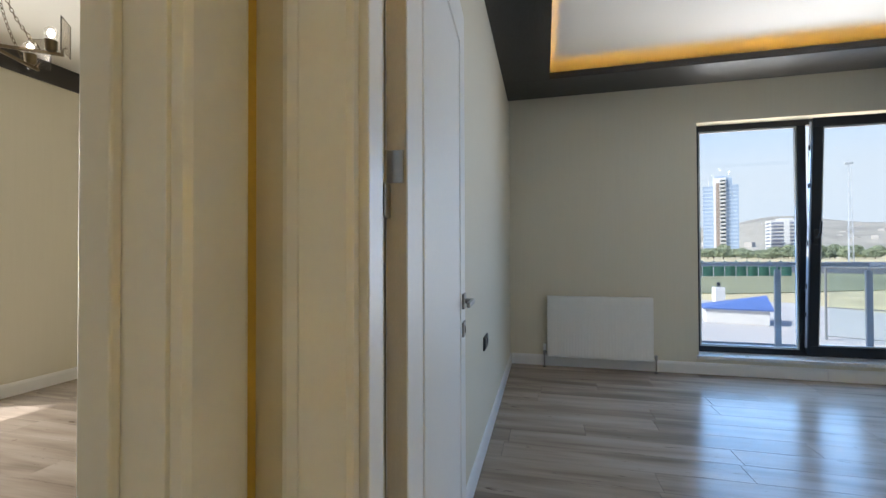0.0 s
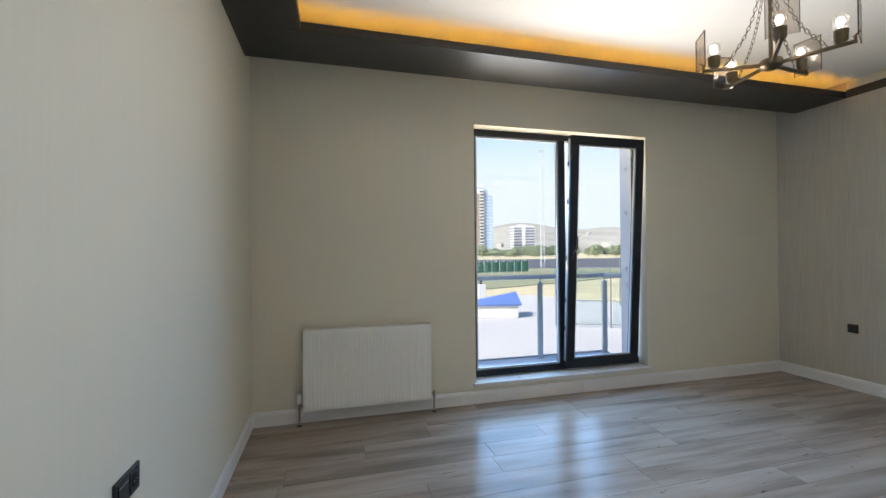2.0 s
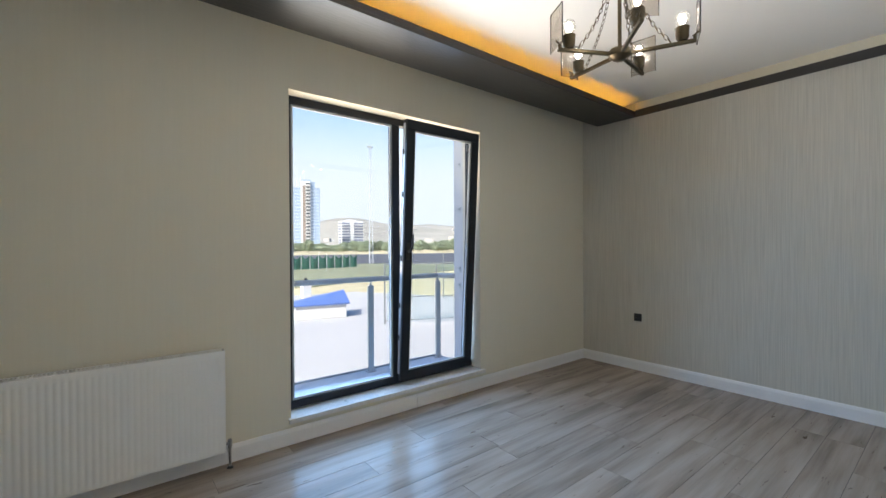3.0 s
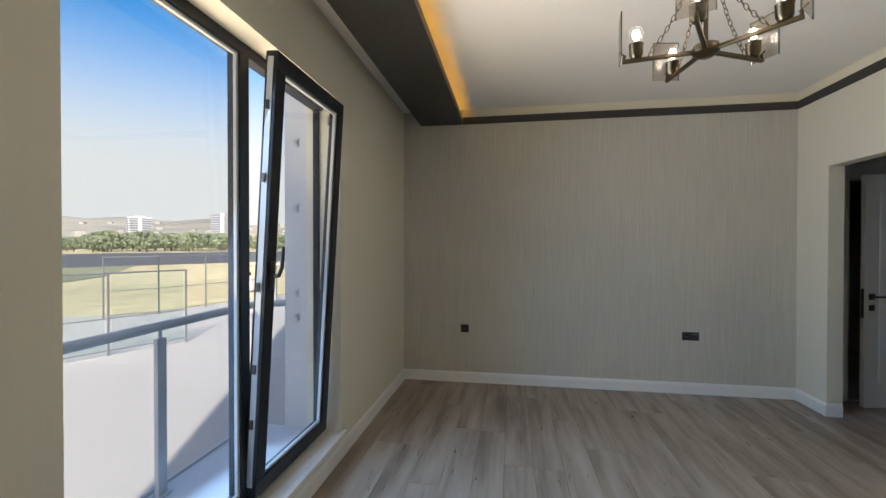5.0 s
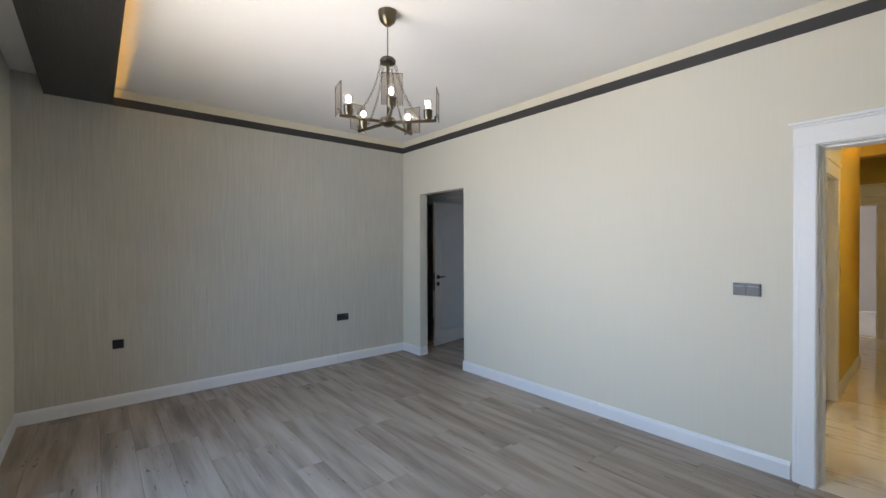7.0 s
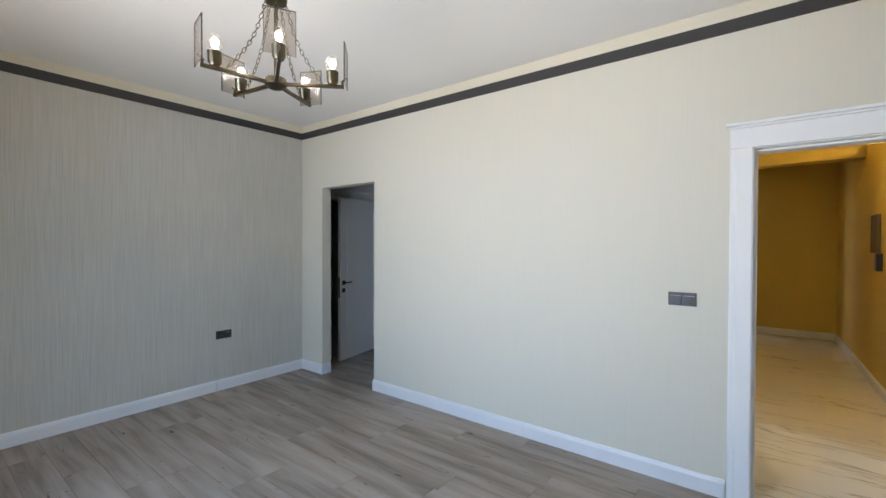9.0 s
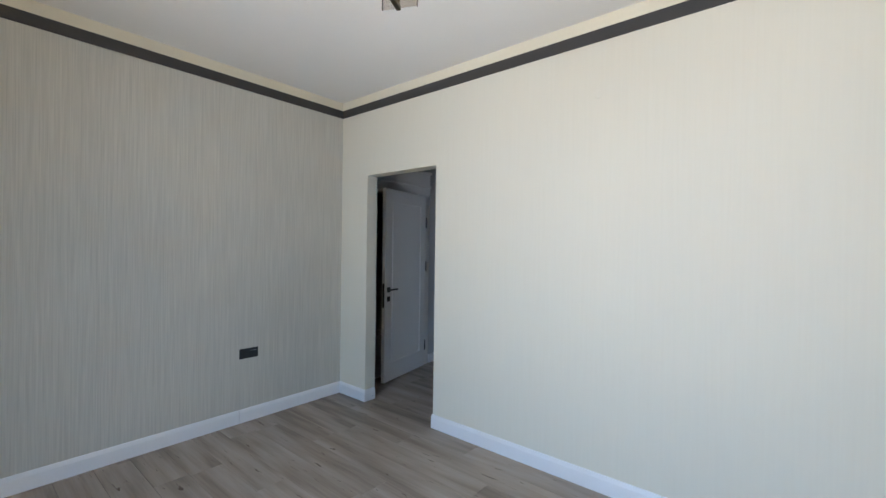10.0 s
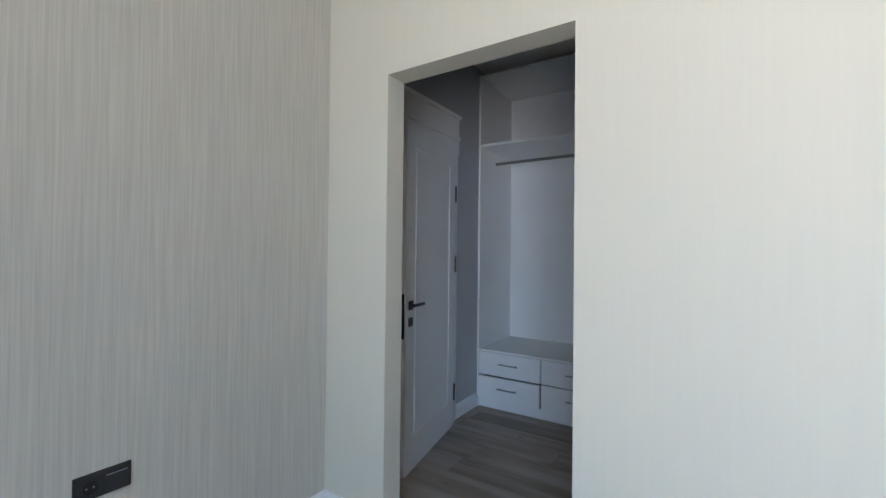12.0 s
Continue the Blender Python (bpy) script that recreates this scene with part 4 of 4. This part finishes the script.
for x in (1.15, 1.95, 2.75, 3.55):
    p = part("post", box(B(), x - 0.028, RY - 0.012, 0.176, x + 0.028, RY + 0.012, 0.985, 0.002), RAILM, rail)
    part("bracket", rod(B(), (x, RY, 0.985), (x, RY, 1.03), 0.009), RAILM, p, "", True)
    part("base_plate", box(B(), x - 0.045, RY - 0.03, 0.1752, x + 0.045, RY + 0.03, 0.185, 0.001), RAILM, p)
for p in [o for o in rail.children if o.name.startswith("post")]:
    c = sum((Vector(q) for q in p.bound_box), Vector()) / 8
    for z0 in (0.36, 0.66):
        st = B()
        for k in range(9):
            box(st, c.x - 0.009, RY - 0.0128, z0 + k * 0.014, c.x + 0.009, RY - 0.0122, z0 + k * 0.014 + 0.008)
        part("printed_mark", st, GASKET, p, "faint printed marks")
part("bottom_rail", box(B(), 1.05, 4.485, 0.176, 3.63, 4.502, 0.192, 0.002), RAILM, rail)

# terrace, field and road
def sheet(name, pts, z0, z1, mat, label):
    bm = B()
    top = [bm.verts.new((x, y, z1)) for x, y in pts]
    bot = [bm.verts.new((x, y, z0)) for x, y in pts]
    bm.faces.new(top)
    bm.faces.new(bot[::-1])
    for i in range(len(pts)):
        j = (i + 1) % len(pts)
        bm.faces.new((top[i], bot[i], bot[j], top[j]))
    bmesh.ops.recalc_face_normals(bm, faces=bm.faces)
    return structure(name, bm, mat, label)


G = -1.30
sheet("pavement", [(-40, 4.06), (40, 4.06), (40, 10.5), (21.2, 15.2), (15.3, 17.2), (12.1, 23.4), (-40, 30)], G - 0.25, G, CONCRETE, "bright concrete terrace below the window")
sheet("ground", [(-4000, -4000), (4000, -4000), (4000, 4000), (-4000, 4000)], G - 0.6, G - 0.22, FIELD, "dry yellow field")
sheet("road", [(-300, 118), (-20, 88), (46, 58), (140, 10), (200, -60), (290, -40), (230, 60), (125, 140), (-20, 150), (-300, 160)], G - 0.3, G - 0.14, ASPHALT, "grey asphalt road beyond the field")

sheet("lawn", [(-30, 34), (12, 30), (34, 40), (60, 62), (20, 86), (-30, 90)], G - 0.3, G - 0.16, LAWN, "dull green lawn beyond the terrace")
scr = thing("windscreen_fence", "green net windscreen on a low sports fence", "fence", pose(0, 0, 0))
for k in range(16):
    a = Vector((8.0, 49.6, G - 0.2)).lerp(Vector((27.5, 54.0, G - 0.2)), k / 16)
    d = (Vector((27.5, 54.0, 0)) - Vector((8.0, 49.6, 0))) / 16
    part("post", rod(B(), a, a + Vector((0, 0, 1.9)), 0.05, seg=8), FWHITE, scr)
    bm = B()
    n = 6
    lo = [bm.verts.new(a + d * (0.03 + 0.94 * i / n) + Vector((0, -0.12 * math.sin(math.pi * i / n), 0.1))) for i in range(n + 1)]
    hi = [bm.verts.new(a + d * (0.03 + 0.94 * i / n) + Vector((0, -0.12 * math.sin(math.pi * i / n), 1.85 - 0.45 * math.sin(math.pi * i / n)))) for i in range(n + 1)]
    for i in range(n):
        bm.faces.new((lo[i], lo[i + 1], hi[i + 1], hi[i]))
    bmesh.ops.solidify(bm, geom=list(bm.faces), thickness=0.02)
    part("net", bm, NET, scr, "sagging green net")

pl = thing("planter", "white masonry block under a blue tarpaulin", "planter", pose(6.95, 16.2, G, 0, 0, -12))
part("block", box(B(), -0.92, -0.5, 0, 0.92, 0.5, 0.50, 0.02), FWHITE, pl)
b = B()
v = [b.verts.new(p) for p in ((-1.02, -0.58, 0.53), (1.02, -0.58, 0.56), (1.06, 0.58, 0.95), (-1.0, 0.58, 0.56), (-1.02, -0.58, 0.501), (1.02, -0.58, 0.501), (1.06, 0.58, 0.501), (-1.0, 0.58, 0.501))]
for f in ((0, 1, 2, 3), (0, 1, 5, 4), (1, 2, 6, 5), (2, 3, 7, 6), (3, 0, 4, 7), (4, 5, 6, 7)):
    b.faces.new([v[i] for i in f])
bmesh.ops.recalc_face_normals(b, faces=b.faces)
part("tarpaulin", b, BLUE, pl, "blue tarpaulin")
for x, y in ((8.7, 22.4), (24.8, 18.9)):
    bo = thing("gate_pillar", "small white masonry pillar with a lamp", "pillar", pose(x, y, G), "gate pillars")
    part("shaft", box(B(), -0.22, -0.22, -0.1, 0.22, 0.22, 0.80, 0.02), FWHITE, bo)
    part("lamp", lathe(B(), [(0.0, 0.80), (0.05, 0.80), (0.05, 0.87), (0.09, 0.90), (0.08, 1.02), (0.0, 1.06)]), ANTHRA, bo)


def fence(points, h, spacing, glass, label):
    t = thing("terrace_fence", label, "fence", pose(0, 0, 0))
    for (xa, ya), (xb, yb) in zip(points, points[1:]):
        L = math.hypot(xb - xa, yb - ya)
        n = max(1, round(L / spacing))
        for k in range(n + 1):
            x, y = xa + (xb - xa) * k / n, ya + (yb - ya) * k / n
            part("post", rod(B(), (x, y, G), (x, y, G + h), 0.028, seg=8), FENCE, t)
        for z in (0.12, h * 0.45, h):
            part("bar", rod(B(), (xa, ya, G + z), (xb, yb, G + z), 0.014 if z < h else 0.024, seg=8), FENCE, t)
        if glass:
            for k in range(n):
                p, q = Vector((xa, ya, 0)).lerp(Vector((xb, yb, 0)), (k + 0.04) / n), Vector((xa, ya, 0)).lerp(Vector((xb, yb, 0)), (k + 0.96) / n)
                d = (q - p).normalized()
                m = Matrix.Translation((p.x, p.y, G)) @ Matrix.Rotation(math.atan2(d.y, d.x), 4, "Z")
                part("pane", box(B(), 0, -0.006, 0.15, (q - p).length, 0.006, h - 0.04, 0, m), TEAL, t)


TEAL = clear_glass("teal_glass", (0.93, 0.965, 0.96), haze=0.012, haze_color=(0.6, 0.75, 0.78))
fence([(8.1, 13.3), (11.4, 11.8)], 2.05, 1.7, True, "teal glass screen with grey posts on the terrace")
fence([(14.0, 17.5), (15.4, 16.5), (21.2, 14.9), (33.0, 12.0)], 2.3, 2.4, False, "thin grey steel fence along the terrace edge")
hp = thing("basketball_stand", "white steel basketball stand with a small backboard", "basketball stand", pose(19.4, 13.95, G))
b = rod(B(), (0, 0, 0), (0, 0, 1.82), 0.075)
rod(b, (0.35, -0.8, 1.80), (-0.55, 0.75, 1.86), 0.05)
rod(b, (0, 0, 1.35), (-0.35, 0.5, 1.82), 0.03)
part("pole", b, FWHITE, hp, "", True)
part("backboard", box(B(), -0.75, 0.73, 1.75, -0.40, 0.78, 2.40, 0.01), TEAL, hp, "clear backboard")
b = B()
for k in range(16):
    a0, a1 = 2 * math.pi * k / 16, 2 * math.pi * (k + 1) / 16
    rod(b, (-0.72 + 0.2 * math.cos(a0), 1.0 + 0.2 * math.sin(a0), 1.75), (-0.72 + 0.2 * math.cos(a1), 1.0 + 0.2 * math.sin(a1), 1.75), 0.02, seg=6)
part("hoop", b, ROOFT, hp, "red steel ring")


def mast(az, slope, dist):
    a = radians(az)
    x, y, h = dist * math.sin(a), dist * math.cos(a), slope * dist + 1.3 + 1.4
    t = thing("lattice_mast", "tall pale steel floodlight mast", "mast", pose(x, y, G - 0.3), "masts")
    b = B()
    for dx, dy in ((-1, -1), (1, -1), (0, 1.2)):
        rod(b, (dx * 0.35, dy * 0.35, 0), (dx * 0.16, dy * 0.16, h), 0.06, 0.04, 6)
    n = int(h / 1.2)
    for k in range(n):
        z, s, s2 = k * h / n, 0.35 - 0.19 * k / n, 0.35 - 0.19 * (k + 1) / n
        rod(b, (-s, -s, z), (s2, -s2, z + h / n), 0.025, seg=5)
        rod(b, (s, -s, z), (0, 1.2 * s2, z + h / n), 0.025, seg=5)
    part("lattice", b, GASKET, t)
    part("lamp_head", box(B(), -0.55, -0.15, h - 0.1, 0.55, 0.15, h + 0.3, 0.05), GASKET, t)


mast(28.7, 0.235, 75)
mast(31.2, 0.155, 95)


def far_block(name, az, dist, width, depth, storeys, base, label, side=False, turn=20, skin=None):
    """A far block of flats, each storey's windows recessed into the facade."""
    a = radians(az)
    t = thing(name, label, "building", pose(dist * math.sin(a), dist * math.cos(a), base, 0, 0, -az + turn))
    h = storeys * 3.1
    if side:
        # white core between two blue-grey wings
        part("wall", box(B(), -width * 0.20, -depth / 2, -12, width * 0.16, depth / 2, h + 1.2), FWHITE, t)
        part("brown_panel", box(B(), -width * 0.13, -depth / 2 - 0.25, 2 * 3.1, -width * 0.02, -depth / 2 - 0.01, h - 3), BROWN, t, "brown facade panel")
        for u0, u1, drop in ((-0.50, -0.20, 5.0), (0.16, 0.34, -1.0), (0.34, 0.52, 5.0)):
            w = part("wing", box(B(), u0 * width, -depth * 0.42, -12, u1 * width, depth * 0.42, h - drop), FBLUE, t, "blue-grey clad wing")
            for k in range(storeys - 2):
                part("window", box(B(), u0 * width + 0.5, -depth * 0.42 - 0.1, k * 3.1 + 0.9, u1 * width - 0.5, -depth * 0.42 + 0.2, k * 3.1 + 2.1), FGLAZE, w)
        for k in range(storeys):
            z = k * 3.1 + 0.9
            w = part("window", box(B(), 0.0, -depth / 2 - 0.12, z, width * 0.15, -depth / 2 + 0.3, z + 1.7), FWIN, t)
            part("balcony", box(B(), -0.01 * width, -depth / 2 - 1.3, z - 0.9, width * 0.16, -depth / 2 - 0.13, z + 0.1), FWHITE, w)
        part("roof", box(B(), -width * 0.16, -depth * 0.3, h + 1.2, width * 0.20, depth * 0.3, h + 3.2), FBLUE, t)
        for dx, dh in ((-8.0, 5), (-4.5, 7), (-1.0, 8), (2.0, 4)):
            part("antenna", rod(B(), (dx, 0, h - 6), (dx, 0, h + 1.2 + dh), 0.22, 0.12, 6), FWHITE, t)
        return t
    skin = skin or FWHITE
    part("wall", box(B(), -width / 2, -depth / 2, -12, width / 2, depth / 2, h + 1.2), skin, t)
    part("roof", box(B(), -width * 0.22, -depth * 0.25, h + 1.2, width * 0.22, depth * 0.25, h + 3.0), skin, t)
    part("white_core", box(B(), -width * 0.10, -depth / 2 - 1.2, -10, width * 0.06, -depth / 2 - 0.01, h + 1.8), FWHITE, t)
    for k in range(storeys):
        z = k * 3.1 + 0.9
        for u0, u1 in ((-0.47, -0.11), (0.07, 0.49)):
            w = part("window", box(B(), u0 * width, -depth / 2 - 0.12, z, u1 * width, -depth / 2 + 0.3, z + 1.5), FBAND, t)
            part("balcony", box(B(), u0 * width, -depth / 2 - 1.0, z - 0.9, u1 * width, -depth / 2 - 0.13, z - 0.35), FWHITE, w)
        part("window", box(B(), -width / 2 - 0.12, -depth * 0.38, z, -width / 2 + 0.3, depth * 0.38, z + 1.5), FBAND, t)
        part("window", box(B(), width / 2 - 0.3, -depth * 0.38, z, width / 2 + 0.12, depth * 0.38, z + 1.5), FBAND, t)
    return t


far_block("apartment_tower", 20.2, 420, 24, 20, 20, 0, "tall white and blue-grey apartment tower", True, 2)
far_block("apartment_block", 25.9, 480, 24, 16, 10, -2, "white apartment block with balcony bands", False, 15)
far_block("apartment_block", 52.9, 640, 30, 16, 11, 8, "white and grey twin apartment block", False, -15, FGREY)
far_block("apartment_block", 44.5, 700, 26, 16, 7, 16, "white apartment block on the slope", False, 10)

# hills: a long ridge with an uneven crest
bm = B()
rows = []
N = 130
for i in range(N + 1):
    az = radians(-35 + 150 * i / N)
    crest = 0.052 + 0.016 * noise.noise((i * 0.13, 0, 0)) + 0.020 * math.exp(-((math.degrees(az) - 25) / 4.5) ** 2)
    row = []
    for k, (d, f) in enumerate(((650, 0.0), (900, 0.22), (1250, 0.55), (1700, 1.0), (2100, 0.8))):
        h = crest * 1700 * f * (1 + 0.12 * noise.noise((i * 0.3, k * 1.7, 2)))
        row.append(bm.verts.new((d * math.sin(az), d * math.cos(az), G - 1 + h)))
    rows.append(row)
for a, c in zip(rows, rows[1:]):
    for k in range(4):
        bm.faces.new((a[k], c[k], c[k + 1], a[k + 1]))
bmesh.ops.recalc_face_normals(bm, faces=bm.faces)
structure("backdrop_hills", bm, HILL, "dry tan hills on the skyline", True)

# houses scattered over the slopes, far off
rnd = random.Random(4)
bm = B()
for k in range(170):
    az = radians(rnd.uniform(12, 75))
    d = rnd.uniform(700, 1500)
    f = (d - 650) / 1050
    z = 0.055 * 1700 * (0.55 * f + 0.4 * f * f) - 4
    w, dp, h = rnd.uniform(8, 18), rnd.uniform(8, 14), rnd.uniform(6, 16)
    m = Matrix.Translation((d * math.sin(az), d * math.cos(az), z)) @ Matrix.Rotation(rnd.uniform(0, 3), 4, "Z")
    box(bm, -w / 2, -dp / 2, -10, w / 2, dp / 2, h, 0, m)
tagged(new("hillside_houses", mesh_of("hillside_houses", bm, FHOUSE)), "small white houses scattered over the far slope", "houses", "", "stuff")


def tree_mesh(seed, h, r):
    """Trunk with limbs, and a crown of many small leaf clumps with gaps."""
    q = random.Random(seed)
    tr = B()
    rod(tr, (0, 0, -0.5), (0, 0, h * 0.45), 0.22, 0.14, 8)
    for k in range(6):
        a = k * 1.05 + q.random()
        rod(tr, (0, 0, h * (0.28 + 0.03 * k)), (r * 0.6 * math.cos(a), r * 0.6 * math.sin(a), h * (0.5 + 0.05 * k)), 0.10, 0.04, 6)
    vs, fs = [], []
    for k in range(1200):
        a, u = q.uniform(0, 6.283), q.random()
        zz = q.random()
        rad = r * (1 - (2 * zz - 0.85) ** 2 * 0.7) ** 0.5 * (0.45 + 0.6 * u ** 0.4) * (0.8 + 0.35 * noise.noise((a * 1.3, zz * 4, seed)))
        c = Vector((rad * math.cos(a), rad * math.sin(a), h * (0.22 + 0.78 * zz)))
        s = q.uniform(0.14, 0.36) * r / 2.6
        e = Euler((q.uniform(0, 6), q.uniform(0, 6), q.uniform(0, 6))).to_matrix()
        i = len(vs)
        for p in ((-s, -s * 0.6, 0), (s, -s * 0.7, 0.1 * s), (s * 0.8, s * 0.7, 0), (-s * 0.7, s * 0.8, 0.15 * s)):
            vs.append(c + e @ Vector(p))
        fs.append((i, i + 1, i + 2, i + 3))
    me = bpy.data.meshes.new("crown")
    me.from_pydata(vs, [], fs)
    me.materials.append(FOLIAGE)
    return mesh_of("trunk", tr, BARK), me


kinds = []
for s, h, r in ((1, 5.0, 3.0), (2, 6.4, 3.4), (3, 4.0, 3.2), (5, 8.5, 5.4)):
    t = thing("tree", "leafy green tree at the edge of the field", "tree", pose(0, 0, 0), "field trees")
    a, c = tree_mesh(s, h, r)
    for nm, me in (("trunk", a), ("crown", c)):
        o = new(nm, me)
        o.parent = t
    kinds.append(t)
spots = []
for k in range(230):
    az = radians(rnd.uniform(8, 70))
    d = rnd.uniform(215, 330)
    spots.append((d * math.sin(az), d * math.cos(az), rnd.uniform(0, 360), rnd.randrange(3) if az < radians(40) else rnd.choice((1, 3, 3))))
for i, (x, y, a, k) in enumerate(spots):
    m = pose(x, y, G - 0.3, 0, 0, a)
    if i < 4:
        kinds[i].matrix_basis = m
    else:
        copy_thing(kinds[k], m)

# ---- floors: pieces last ----
def flat_piece(name, lx, ly, th, mat, lip=0.0005):
    """A board with a small bevel round its upper face, origin at its middle."""
    x, y = lx / 2, ly / 2
    vs = [(-x, -y, -th), (x, -y, -th), (x, y, -th), (-x, y, -th), (-x, -y, -lip), (x, -y, -lip), (x, y, -lip), (-x, y, -lip),
          (-x + lip, -y + lip, 0), (x - lip, -y + lip, 0), (x - lip, y - lip, 0), (-x + lip, y - lip, 0)]
    fs = [(3, 2, 1, 0), (8, 9, 10, 11)]
    for i in range(4):
        j = (i + 1) % 4
        fs += [(i, j, 4 + j, 4 + i), (4 + i, 4 + j, 8 + j, 8 + i)]
    me = bpy.data.meshes.new(name)
    me.from_pydata(vs, [], fs)
    me.materials.append(mat)
    return me


def lay(floor, name, areas, lx, ly, mat, gap, stagger, th=0.012):
    """Lay rows of boards along x over rectangular areas, cut at the edges."""
    cache = {}
    for x0, y0, x1, y1, start in areas:
        r, y = 0, y0
        while y < y1 - 0.01:
            ye = min(y + ly, y1)
            x = x0 - lx * ((start + stagger * r + (0.13 * ((r * 7) % 5) if stagger else 0)) % 1.0)
            while x < x1 - 0.005:
                a, b = max(x, x0), min(x + lx, x1)
                if b - a > 0.02:
                    key = (round(b - a, 3), round(ye - y, 3))
                    if key not in cache:
                        cache[key] = flat_piece(name, key[0] - gap, key[1] - gap, th, mat)
                    o = new(name, cache[key])
                    o.location = ((a + b) / 2, (y + ye) / 2, 0)
                    o.parent = floor
                x += lx
            y, r = ye, r + 1


fl = structure("floor", box(B(), 0.0, 0.0, -0.15, W, D, -0.003), JOINT, "grey-brown oak laminate floor laid in staggered planks")
lay(fl, "plank", [(0.0, 0.0, W, D, 0.2)], 1.285, 0.193, PLANK, 0.0018, 0.37)
fl2 = structure("floor_dressing", box(B(), 3.30, -2.42, -0.15, EX, SD, -0.003), JOINT, "grey-brown oak laminate floor in the dressing room")
lay(fl2, "plank", [(OX0, SD, OX1, 0.0, 0.3), (3.30, -2.42, EX, SD, 0.6)], 1.285, 0.193, PLANK, 0.0018, 0.37)
structure("floor_threshold", box(B(), OX0, SD, -0.15, OX1, 0.0, -0.0125), JOINT)
fl3 = structure("floor_hall", box(B(), HX0, -5.95, -0.15, 3.0, SY, -0.006), GROUT, "polished cream marble tiles with dark veins")
structure("floor_doorway", box(B(), 0.075, SY + 0.001, -0.15, DX1, -0.001, 0.002, 0.001), MARBLE, "marble threshold")
lay(fl3, "tile", [(HX0, -5.95, 3.0, -3.83, 0.0), (HX0, -3.83, HX1, SY, 0.0)], 1.2, 0.6, MARBLE, 0.002, 0.0)
fl4 = structure("floor_west_room", box(B(), -3.95, -3.0, -0.15, -0.2, 2.9, -0.003), JOINT, "grey-brown oak laminate floor next door")
lay(fl4, "plank", [(-3.95, -1.2, -0.2, 2.9, 0.4)], 1.285, 0.193, PLANK, 0.0018, 0.37)
structure("floor_west_door", box(B(), -0.2, -1.11, -0.15, HX0, -0.31, 0.001), MARBLE)
